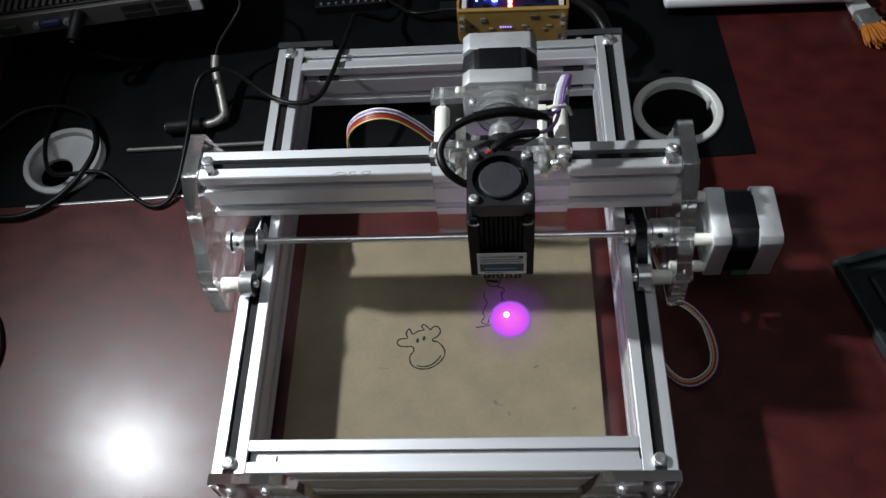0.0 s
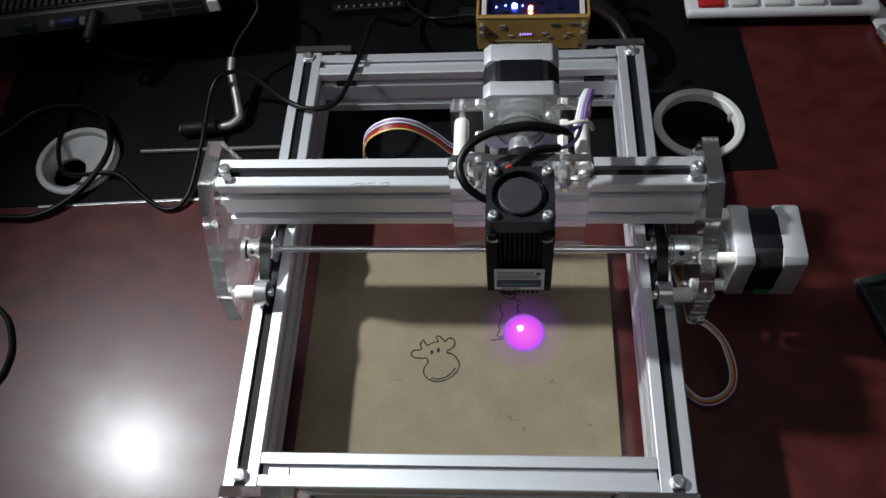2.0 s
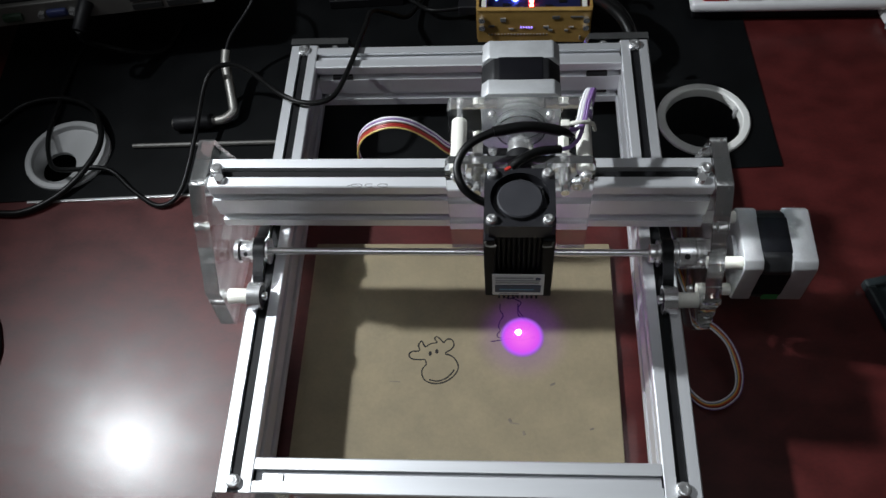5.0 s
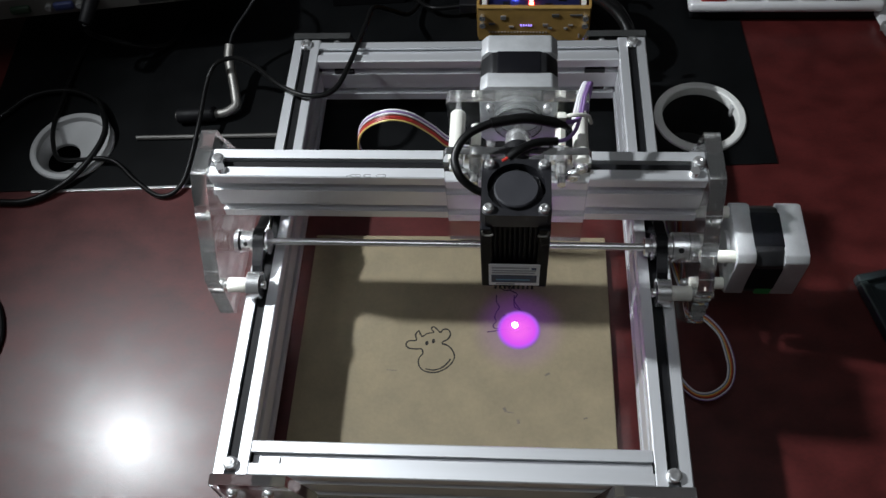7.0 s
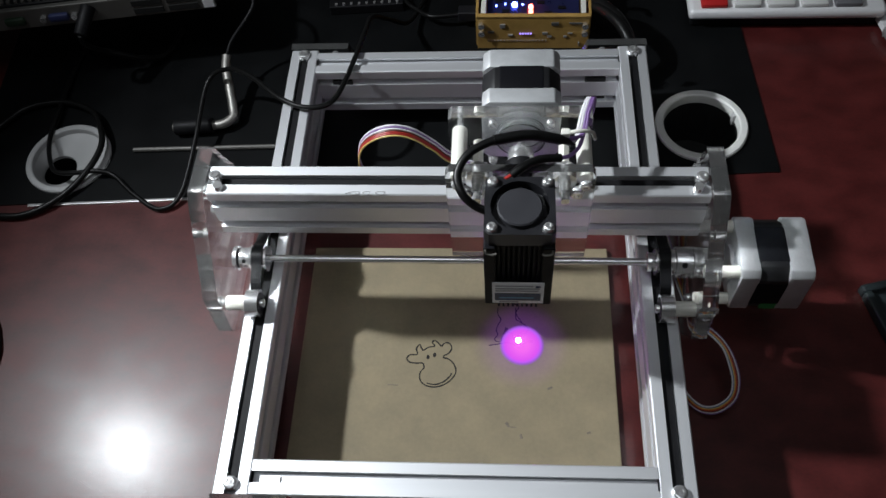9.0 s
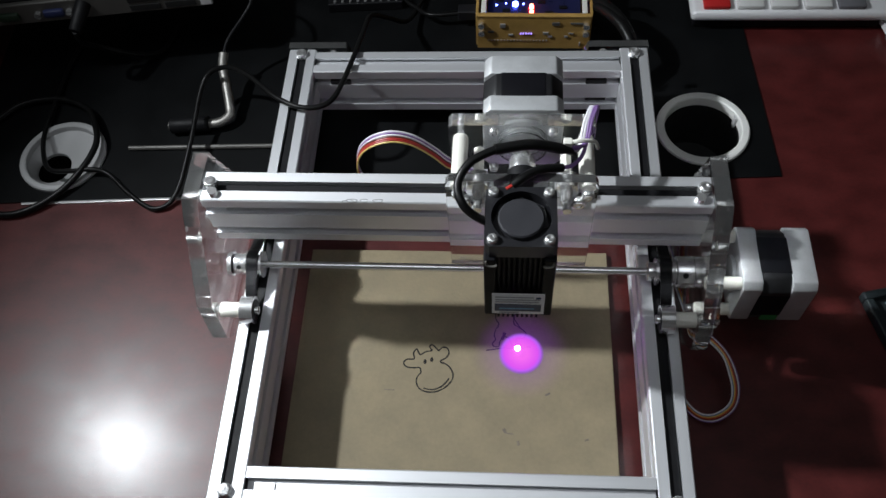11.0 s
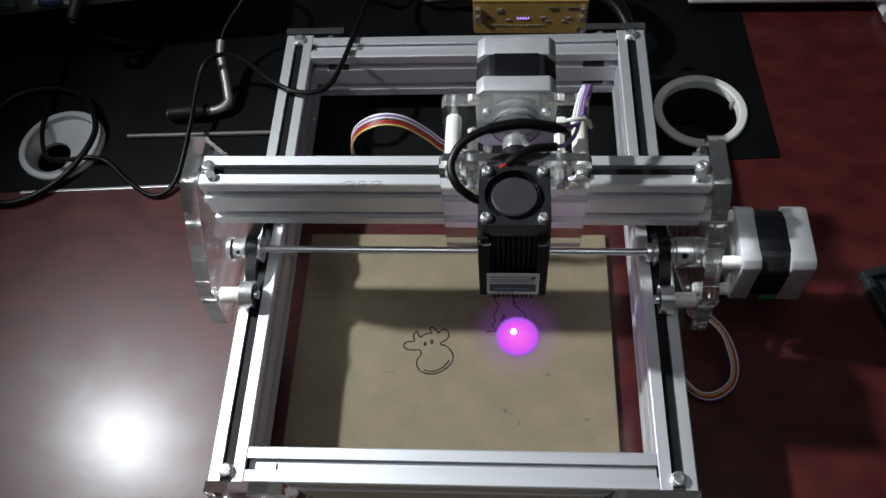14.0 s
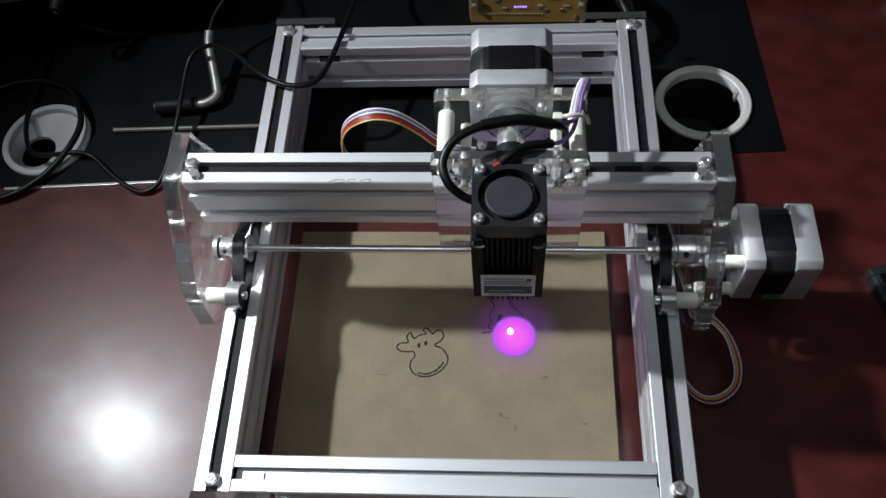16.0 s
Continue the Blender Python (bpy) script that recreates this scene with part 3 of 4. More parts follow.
        bm, rows = bmesh.new(), []
        for p in curve_points(line, 4):
            rows.append([bm.verts.new(p + Vector(d)) for d in ((-0.0032, 0, 0), (0.0032, 0, 0), (0.0032, 0, -0.0013), (-0.0032, 0, -0.0013))])
        for a, b in zip(rows, rows[1:]):
            for j in range(4):
                bm.faces.new((a[j], a[(j + 1) % 4], b[(j + 1) % 4], b[j]))
        part("belt_loop", bm, RUBBER, root, "black toothed belt over the pulley")
    part("drive_shaft", rod((-0.1395, ROD_Y, ROD_Z), (0.1330, ROD_Y, ROD_Z), 0.0023, 0.0023, 18), STEEL, root, "polished steel drive shaft", True)
    bearing = part("shaft_bearing", tube((-0.1393, ROD_Y, ROD_Z), (-0.1366, ROD_Y, ROD_Z), 0.0076, 0.0022), STEEL, root, "steel flange bearing", True)
    part("seal", tube((-0.1366, ROD_Y, ROD_Z), (-0.1362, ROD_Y, ROD_Z), 0.0062, 0.0026), BLACK_PLASTIC, bearing, smooth=True)
    clamp = part("coupling", rod((0.1300, ROD_Y, ROD_Z), (0.1525, ROD_Y, ROD_Z), 0.0095, 0.0095, 30, bevel=0.0006), STEEL, root, "aluminium shaft coupling", True)
    part("groove", tube((0.1405, ROD_Y, ROD_Z), (0.1412, ROD_Y, ROD_Z), 0.0097, 0.009), BLACK_STEEL, clamp)
    part("set_screw", rod((0.1345, ROD_Y - 0.006, ROD_Z + 0.0060), (0.1345, ROD_Y - 0.0066, ROD_Z + 0.0072), 0.0017, 0.0017, 12), HOLE_SHADE, clamp)
    part("collar", rod((0.1135, ROD_Y, ROD_Z), (0.1190, ROD_Y, ROD_Z), 0.0058, 0.0058, 24, bevel=0.0004), STEEL, root, "steel shaft collar", True)
    MY, MZ = -0.0030, 0.0725
    motor = stepper_motor((0.1615, MY, MZ), "x", 0.0405, root)
    part("sticker", box(0.1785, 0.188, MY - 0.0214, MY - 0.0209, MZ - 0.017, MZ - 0.011, 0.001, edges="y"), GREEN, motor, "small green sticker")
    for dy in (-0.0155, 0.0155):
        for dz in (-0.0155, 0.0155):
            post = part("motor_spacer", rod((0.1485, MY + dy, MZ + dz), (0.1615, MY + dy, MZ + dz), 0.0037, 0.0037, 18, bevel=0.0004), NYLON, root, "white nylon motor spacer", True)
            screw("motor_screw", (0.1395, MY + dy, MZ + dz), (-1, 0, 0), post, 0.0029, 0.003)
    return root


# ---- the laser carriage ----
LX = 0.0373


def carriage():
    root = thing("laser_carriage", "clear acrylic carriage with black laser module and stepper motor", "laser carriage")
    x0, x1, top = -0.0012, 0.0766, 0.1635
    acrylic("front_plate", [(x0, 0.0805), (x0, top - 0.004), (x0 + 0.002, top), (x1 - 0.002, top), (x1, top - 0.004), (x1, 0.0805)], "y", -0.0045, 0.0005, root, "clear acrylic front plate")
    acrylic("rear_plate", [(x0, 0.110), (x0, top - 0.002), (x0 + 0.002, top), (x1 - 0.002, top), (x1, top - 0.002), (x1, 0.110)], "y", 0.0318, 0.0400, root, "clear acrylic rear plate")
    part("plate_bore", tube((0.0384, 0.0316, 0.1445), (0.0384, 0.0402, 0.1445), 0.0138, 0.0128, 36), ACRYLIC_EDGE, root, "sawn edge of the round opening", True)
    motor = stepper_motor((0.0384, 0.0402, 0.1445), "y", 0.0395, root, 0.0432)
    for sx in (-1, 1):
        for sz in (-1, 1):
            screw("motor_screw", (0.0384 + sx * 0.0155, 0.0318, 0.1445 + sz * 0.0155), (0, -1, 0), motor, 0.0029, 0.0032)
        x = 0.0384 + sx * 0.0333
        for z in (0.1535, 0.1215):
            if z > 0.13:
                post = part("spacer_post", rod((x, 0.0005, z), (x, 0.0318, z), 0.0042, 0.0042, 22, bevel=0.0008), NYLON, root, "white nylon spacer post", True)
                part("screw_tip", rod((x, 0.0318, z), (x, 0.0425, z), 0.0019, 0.0017, 12, bevel=0.0004), STEEL, post, "steel screw tip", True)
                screw("post_screw", (x, -0.0045, z), (0, -1, 0), post, 0.0036, 0.0028)
        # rollers on the beam's top
        rx = 0.0384 + sx * 0.0235
        roller = part("roller", tube((rx, 0.0080, 0.1408), (rx, 0.0150, 0.1408), 0.0066, 0.0030), STEEL, root, "steel ball bearing roller", True)
        part("axle", rod((rx, -0.0072, 0.1408), (rx, 0.0345, 0.1408), 0.0024, 0.0024, 12), STEEL, roller, smooth=True)
        part("spacer", rod((rx, 0.0005, 0.1408), (rx, 0.0080, 0.1408), 0.0034, 0.0034, 16), STEEL, roller, "steel spacer", True)
        part("rear_spacer", rod((rx, 0.0150, 0.1408), (rx, 0.0345, 0.1408), 0.0032, 0.0032, 6), NYLON, roller, "white nylon spacer")
        screw("axle_head", (rx + sx * 0.0055, -0.0045, 0.1475), (0, -1, 0), roller, 0.0046, 0.0032)
    part("motor_shaft", rod((0.0384, 0.004, 0.1445), (0.0384, 0.0402, 0.1445), 0.0024, 0.0024, 14), STEEL, root, smooth=True)
    pulley = part("pulley", rod((0.0384, 0.0145, 0.1445), (0.0384, 0.0235, 0.1445), 0.0072, 0.0072, 28, bevel=0.0006), STEEL, root, "steel belt pulley", True)
    part("belt_wheel", rod((0.0384, 0.0065, 0.1445), (0.0384, 0.0145, 0.1445), 0.0082, 0.0082, 28), RUBBER, pulley, "black toothed belt round the pulley", True)

    # laser module: fan on a finned block
    fx0, fx1, fy0, fy1 = LX + 0.0003 - 0.0175, LX + 0.0003 + 0.0175, -0.0443, -0.0095
    fcx, fcy = (fx0 + fx1) / 2, (fy0 + fy1) / 2
    fan = part("fan_frame", fan_frame(fcx, fcy, 0.0175, 0.0148, 0.1560, 0.1660), BLACK_PLASTIC, root, "square black cooling fan frame", True)
    part("hub", lathe((fcx, fcy, 0), [(0.0001, 0.1652), (0.0108, 0.1652), (0.0115, 0.1645), (0.0115, 0.1570)], 32), HUB, fan, "dark grey fan hub", True)
    for k in range(7):
        a = 2 * math.pi * k / 7
        bm, rows = bmesh.new(), []
        for r, turn in ((0.0112, 0.0), (0.0127, 0.10), (0.0143, 0.18)):
            rows.append([bm.verts.new((fcx + r * math.cos(a + turn + d), fcy + r * math.sin(a + turn + d), z)) for d, z in ((-0.444, 0.1622), (0.444, 0.1614), (0.444, 0.1606), (-0.444, 0.1614))])
        for p, q in zip(rows, rows[1:]):
            for j in range(4):
                bm.faces.new((p[j], p[(j + 1) % 4], q[(j + 1) % 4], q[j]))
        part("blade", bm, BLACK_PLASTIC, fan)
    for sx in (-1, 1):
        for sy in (-1, 1):
            screw("fan_screw", (fcx + sx * 0.0138, fcy + sy * 0.0138, 0.1658), (0, 0, 1), fan, 0.0031, 0.0026)
    m0, m1 = LX - 0.0179, LX + 0.0179
    block = part("laser_body", box(m0, m1, -0.0400, -0.0100, 0.0990, 0.1560, 0.0006), BLACK_ALU, root, "black finned laser module body")
    for a, b in ((m0, m0 + 0.0062), (m1 - 0.0062, m1)):
        part("side_pillar", box(a, b, -0.0463, -0.0398, 0.0980, 0.1560, 0.0009), BLACK_ALU, block)
    for k in range(9):
        x = m0 + 0.0076 + k * (m1 - m0 - 0.0152) / 8
        part("fin", box(x - 0.0006, x + 0.0006, -0.0440, -0.0398, 0.0912, 0.1555), BLACK_ALU, block)
    for s in (-1, 1):
        part("clip", sweep([(LX + s * 0.0168, -0.0468, 0.1555), (LX + s * 0.0160, -0.0478, 0.1535), (LX + s * 0.0130, -0.0480, 0.1530), (LX + s * 0.0112, -0.0475, 0.1533)], 0.0006, 6), CASE_GREY, block, "grey wire clip", True)
    label = part("label_plate", box(LX - 0.0138, LX + 0.0138, -0.0470, -0.0464, 0.1010, 0.1228, 0.0004, edges="y"), LABEL_WHITE, block, "white paper label with a blue band")
    part("blue_band", box(LX - 0.0124, LX + 0.0122, -0.0473, -0.0469, 0.1045, 0.1120), LABEL_BLUE, label, "dark blue printed band")
    # the band's shine, put in as a pale blue strip
    part("band_shine", box(LX - 0.0100, LX + 0.0085, -0.0475, -0.0472, 0.1072, 0.1082), LABEL_SHINE, label)
    for z, a, b in ((0.1198, -0.012, 0.008), (0.1170, -0.012, 0.0115), (0.1146, -0.012, 0.011), (0.1027, -0.010, 0.0005)):
        part("print_bar", box(LX + a, LX + b, -0.0473, -0.0469, z - 0.0005, z + 0.0005), LABEL_GREY, label)
    part("print_mark", box(LX + 0.0092, LX + 0.0118, -0.0473, -0.0469, 0.1183, 0.1200), LABEL_BLUE, label)
    part("nozzle", lathe((LX + 0.0008, -0.0245, 0), [(0.0062, 0.0990), (0.0062, 0.0885), (0.0055, 0.0875), (0.003, 0.0875), (0.003, 0.0950)], 24), STEEL, block, "brass lens nozzle", True)
    for k in (-1, 1):
        part("bracket", box(fcx + k * 0.010 - 0.004, fcx + k * 0.010 + 0.004, -0.0100, -0.0046, 0.128, 0.1645, 0.0006), ACRYLIC_EDGE, root, "clear acrylic mounting block")

    # wires of the module
    part("fan_cable", sweep([(0.0215, -0.0260, 0.1585), (0.0150, -0.0250, 0.1625), (0.0085, -0.0215, 0.1685), (0.0062, -0.0120, 0.1722), (0.0125, -0.0020, 0.1765), (0.0270, 0.0060, 0.1772), (0.0420, 0.0100, 0.1752), (0.0585, 0.0120, 0.1692), (0.0640, 0.0140, 0.1645)], 0.0022, 12), CABLE, root, "thick black fan cable", True)
    part("cable_sleeve", sweep([(0.0240, 0.0050, 0.1773), (0.0420, 0.0100, 0.1752), (0.0585, 0.0120, 0.1692)], 0.0029, 12), CABLE, root, "black shrink sleeve", True)
    part("laser_cable", sweep([(0.0330, -0.0085, 0.1655), (0.0385, -0.0045, 0.1672), (0.0470, 0.0010, 0.1665), (0.0585, 0.0045, 0.1635)], 0.0023, 12), CABLE, root, "black laser cable", True)
    part("red_sleeve", sweep([(0.0300, -0.0106, 0.1655), (0.0330, -0.0085, 0.1656)], 0.0011, 10), WIRES["red"], root, "red wire end", True)
    for colour, d in (("white", 0.0), ("purple", 0.0013), ("white", -0.0012), ("purple", 0.0024)):
        part("signal_wire", sweep([(0.0590, 0.0120 + d, 0.1690), (0.0655, 0.0140, 0.1660 + d), (0.0685 + d, 0.0190, 0.1665), (0.0710 + d, 0.0300, 0.1695), (0.0735 + d, 0.0370, 0.1710), (0.0752 + d, 0.0420, 0.1660), (0.0745 + d, 0.0440, 0.1500), (0.0700 + d, 0.0450, 0.1350)], 0.0009, 7), WIRES[colour], root, colour + " signal wire", True)
    part("purple_lead", sweep([(0.0560, 0.0040, 0.1640), (0.0630, 0.0070, 0.1620), (0.0680, 0.0120, 0.1630), (0.0705, 0.0190, 0.1660), (0.0720, 0.0300, 0.1685)], 0.0011, 8), WIRES["purple"], root, "purple lead", True)
    part("cable_tie", sweep([(0.0610, 0.0150, 0.1705), (0.0680, 0.0150, 0.1725), (0.0745, 0.0170, 0.1690), (0.0770, 0.0200, 0.1600)], 0.0011, 8), NYLON, root, "white cable tie", True)
    part("tie_head", box(0.0585, 0.0630, 0.0130, 0.0170, 0.1690, 0.1725, 0.0005), NYLON, root)
    # flat cable from the motor down behind the beam
    ribbon_cable([(0.0180, 0.0480, 0.1020), (-0.0020, 0.0470, 0.1090), (-0.0125, 0.0465, 0.1215), (-0.0235, 0.0460, 0.1325), (-0.0345, 0.0455, 0.1365), (-0.0450, 0.0455, 0.1335), (-0.0535, 0.0460, 0.1255), (-0.0580, 0.0465, 0.1140), (-0.0590, 0.0475, 0.0980), (-0.0540, 0.0500, 0.0700)],
                 [(0.25, 0.6, 0.75), (0.2, 0.55, 0.8), (0.1, 0.6, 0.75), (0.1, 0.6, 0.75), (0.0, 0.65, 0.7), (-0.1, 0.8, 0.55), (-0.15, 0.95, 0.2), (-0.1, 1, 0), (-0.1, 1, 0), (0, 1, 0)],
                 ["yellow", "red", "red", "brown", "white", "purple", "white"], root)
    return root


def fan_frame(cx, cy, half, bore, z0, z1):
    """A square frame with a round bore."""
    bm, n = bmesh.new(), 48
    rings = []
    for z in (z0, z1):
        outer, inner = [], []
        for k in range(n):
            a = 2 * math.pi * (k + 0.5) / n
            c, s = math.cos(a), math.sin(a)
            q = (half - 0.0) / max(abs(c), abs(s))
            q = min(q, half * 1.33)
            outer.append(bm.verts.new((cx + q * c, cy + q * s, z)))
            inner.append(bm.verts.new((cx + bore * c, cy + bore * s, z)))
        rings.append((outer, inner))
    (o0, i0), (o1, i1) = rings
    for k in range(n):
        j = (k + 1) % n
        bm.faces.new((o0[k], o0[j], o1[j], o1[k]))
        bm.faces.new((i0[k], i0[j], i1[j], i1[k]))
        bm.faces.new((o1[k], o1[j], i1[j], i1[k]))
        bm.faces.new((o0[k], o0[j], i0[j], i0[k]))
    return bm


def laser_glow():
    root = thing("laser_spot", "bright laser spot on the board with a painted magenta bloom", "laser spot")
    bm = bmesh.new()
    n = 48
    # flat disc that carries the painted bloom; only the core is the dot
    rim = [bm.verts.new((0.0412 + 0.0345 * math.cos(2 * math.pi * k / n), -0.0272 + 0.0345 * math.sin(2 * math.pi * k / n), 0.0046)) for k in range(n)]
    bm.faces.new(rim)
    part("bloom_disc", bm, PAINTED_BLOOM, root, "painted magenta bloom round the laser dot")
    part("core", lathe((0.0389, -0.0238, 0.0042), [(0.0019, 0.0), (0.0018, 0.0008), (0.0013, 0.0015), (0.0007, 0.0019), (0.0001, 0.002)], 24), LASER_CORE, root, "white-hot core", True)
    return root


# ---- the work piece ----
def work_board():
    board = thing("board", "tan hardboard sheet with a burnt cow drawing", "board")
    m = pose(-0.0023, -0.075, 0, 0, 0, -0.15)
    part("sheet", moved(box(-0.1042, 0.1016, -0.12, 0.1175, 0.0006, 0.0040, 0.0005), m), BOARD, board)
    z = 0.00402
    for pts in (
        [(-0.0237, -0.0494), (-0.0262, -0.0528), (-0.0263, -0.0571), (-0.0237, -0.061), (-0.0184, -0.0628), (-0.013, -0.0622), (-0.0076, -0.0592), (-0.0038, -0.0545), (-0.0031, -0.0502), (-0.0053, -0.0456), (-0.0085, -0.043), (-0.0117, -0.0422)],
        [(-0.0216, -0.0603), (-0.0161, -0.0611), (-0.0107, -0.0591), (-0.0069, -0.0553), (-0.0057, -0.0531)],
        [(-0.0238, -0.0494), (-0.0249, -0.0463), (-0.0286, -0.0463), (-0.0334, -0.0457), (-0.0356, -0.0431), (-0.0337, -0.0405), (-0.0289, -0.0399), (-0.0296, -0.0359), (-0.0276, -0.0329), (-0.0264, -0.0352), (-0.025, -0.0373)],
        [(-0.025, -0.0373), (-0.0216, -0.0348), (-0.0176, -0.0339), (-0.0192, -0.0313), (-0.0178, -0.0297), (-0.0156, -0.0313), (-0.0131, -0.0341)],
        [(-0.0131, -0.0341), (-0.0108, -0.0315), (-0.0076, -0.032), (-0.0063, -0.0355), (-0.0082, -0.039), (-0.0113, -0.0408), (-0.0114, -0.0423)],
    ):
        stroke(pts, 0.00095, z, CHAR, board)
    for pts in ([(-0.0217, -0.0408), (-0.0216, -0.0429)], [(-0.0174, -0.039), (-0.0173, -0.0416)]):
        (xa, ya), (xb, yb) = pts
        part("burnt_spot", moved(lathe((0, 0, 0), [(0.00125, 0), (0.0010, 0.00012), (0.0001, 0.00014)], 16), pose((xa + xb) / 2, (ya + yb) / 2, z) @ Matrix.Diagonal((0.85, 1.35, 1, 1))), CHAR, board)
    for pts in (
        [(0.0240, -0.0050), (0.0240, -0.0100), (0.0260, -0.0140), (0.0240, -0.0180), (0.0230, -0.0220), (0.0240, -0.0250), (0.0220, -0.0280), (0.0230, -0.0300), (0.0260, -0.0300), (0.0270, -0.0260), (0.0290, -0.0240)],
        [(0.0300, -0.0230), (0.0330, -0.0240), (0.0340, -0.0270), (0.0350, -0.0310)],
        [(0.0360, -0.0050), (0.0360, -0.0130), (0.0380, -0.0150), (0.0420, -0.0180), (0.0440, -0.0210), (0.0420, -0.0240), (0.0380, -0.0240), (0.0370, -0.0280), (0.0370, -0.0310)],
        [(0.0180, -0.0330), (0.0240, -0.0320), (0.0300, -0.0310), (0.0370, -0.0320), (0.0420, -0.0310), (0.0440, -0.0300), (0.0470, -0.0300)],
        [(0.0250, 0.0060), (0.0270, 0.0070), (0.0310, 0.0080), (0.0350, 0.0060), (0.0350, 0.0020), (0.0330, -0.0010)],
        [(0.0250, 0.0060), (0.0260, 0.0020), (0.0290, -0.0010), (0.0330, -0.0010)],
        [(0.0330, -0.0010), (0.0380, -0.0040), (0.0360, -0.0090), (0.0400, -0.0160)],
    ):
        stroke(pts, 0.0007, z, CHAR, board)
    stroke([(0.0260, 0.0040), (0.0300, 0.0030), (0.0340, 0.0030)], 0.0024, z, CHAR, board, "burnt_spot")
    stroke([(0.0300, -0.0200), (0.0290, -0.0230), (0.0280, -0.0250)], 0.0021, z, CHAR, board, "burnt_spot")
    stroke([(0.0440, -0.0300), (0.0470, -0.0300)], 0.0016, z, CHAR, board, "burnt_spot")
    for pts, w in (([(-0.0469, -0.0616), (-0.0402, -0.0619)], 0.0006), ([(0.0295, -0.0858), (0.0311, -0.0886)], 0.0018), ([(0.0384, -0.0935), (0.0391, -0.0963)], 0.0016),
                   ([(0.0558, -0.0634), (0.0589, -0.0618)], 0.0016), ([(0.0793, -0.0921), (0.0816, -0.0913)], 0.0012), ([(0.031, -0.0886), (0.036, -0.0892)], 0.0007)):
        stroke(pts, w, z, STAIN, board, "smudge")


# ---- things round the machine ----
def controller():
    root = thing("controller_box", "amber circuit board controller with glowing red and blue lamps", "controller")
    m = pose(0.0508, 0.2390, 0, 0, 0, -1.2)
    w = 0.0450
    front = part("front_board", moved(box(-w, w, 0.0, 0.0022, 0.0013, 0.0345, 0.0004), m), AMBER, root, "amber circuit board")
    for k in range(19):
        part("solder_dot", moved(rod((-0.036 + k * 0.0026, -0.0008, 0.0105), (-0.036 + k * 0.0026, 0.0002, 0.0105), 0.00055, 0.0007, 8), m), SOLDER, front)
    for x, z, a, b in ((-0.0245, 0.0262, 0.0022, 0.002), (-0.034, 0.0195, 0.0025, 0.001), (-0.018, 0.0165, 0.002, 0.0008), (0.0098, 0.0185, 0.0022, 0.0012), (0.0175, 0.0285, 0.003, 0.0015), (0.0135, 0.0150, 0.0018, 0.0009), (0.0262, 0.0150, 0.0014, 0.0009), (0.034, 0.029, 0.005, 0.0008), (0.0375, 0.007, 0.0006, 0.002), (0.03, 0.0185, 0.002, 0.0006)):
        part("chip", moved(box(x - a, x + a, -0.0009, 0.0001, z - b, z + b, 0.0002), m), SOLDER if a < 0.0023 else CASE_GREY, front)
    for k in range(5):
        part("indicator", moved(box(-0.0105 + k * 0.0021, -0.0095 + k * 0.0021, -0.0010, 0.0, 0.0176, 0.0186), m), LED_VIOLET, front, "violet indicator lamp")
    for s in (-1, 1):
        for z in (0.0195, 0.0275):
            part("standoff", moved(rod((s * 0.0415, -0.0035, z), (s * 0.0415, 0.0003, z), 0.0026, 0.0022, 12), m), STEEL, front, smooth=True)
    part("top_rim", moved(box(-w - 0.0005, w + 0.0005, -0.0004, 0.0035, 0.0345, 0.0365, 0.0006), m), AMBER, root, "amber acrylic rim")
    for s in (-1, 1):
        part("side_board", moved(box(s * w - 0.0011, s * w + 0.0011, 0.0035, 0.064, 0.0013, 0.0350, 0.0004), m), AMBER, root)
        part("corner_post", moved(box(s * 0.0398 - 0.002, s * 0.0398 + 0.002, 0.004, 0.062, 0.0335, 0.0362, 0.0005), m), NYLON, root, "pale corner strip")
    part("base_board", moved(box(-w, w, 0.0022, 0.064, 0.0013, 0.003), m), AMBER, root)
    part("dark_module", moved(box(-0.037, 0.037, 0.0045, 0.062, 0.022, 0.030, 0.0006), m), material("blue_black_board", (0.012, 0.014, 0.05), 0.3, 0, 0.3, 150), root, "blue-black board")
    part("back_board", moved(box(-w, w, 0.062, 0.0642, 0.0013, 0.0345, 0.0004), m), AMBER, root)
    part("red_lamp", moved(lathe((-0.0020, 0.0150, 0.031), [(0.0019, 0), (0.0019, 0.0022), (0.0012, 0.0034), (0.0001, 0.0038)], 16), m), LED_RED, root, "glowing red lamp", True)
    part("red_lamp", moved(lathe((-0.0020, 0.0090, 0.031), [(0.0017, 0), (0.0017, 0.0022), (0.0001, 0.0032)], 16), m), LED_RED, root, "glowing red lamp", True)
    part("blue_lamp", moved(lathe((-0.0150, 0.0190, 0.030), [(0.0024, 0), (0.0024, 0.002), (0.0014, 0.0032), (0.0001, 0.0036)], 16), m), LED_BLUE, root, "glowing blue lamp", True)
    # extra small emitters, added to draw the blue lamp's glow out into a streak
    for x, y in ((-0.0225, 0.0205), (-0.0085, 0.0200), (-0.0300, 0.0185)):
        part("blue_lamp", moved(lathe((x, y, 0.030), [(0.0007, 0), (0.0007, 0.0007), (0.0001, 0.0012)], 12), m), LED_BLUE, root, "added blue emitter for the spread of the glow", True)
    for x, y in ((-0.031, 0.008), (-0.022, 0.012), (0.012, 0.010), (0.023, 0.016), (-0.028, 0.024), (0.006, 0.022)):
        part("chip", moved(box(x - 0.003, x + 0.003, y - 0.0015, y + 0.0015, 0.030, 0.0312, 0.0002), m), CASE_DARK, root)
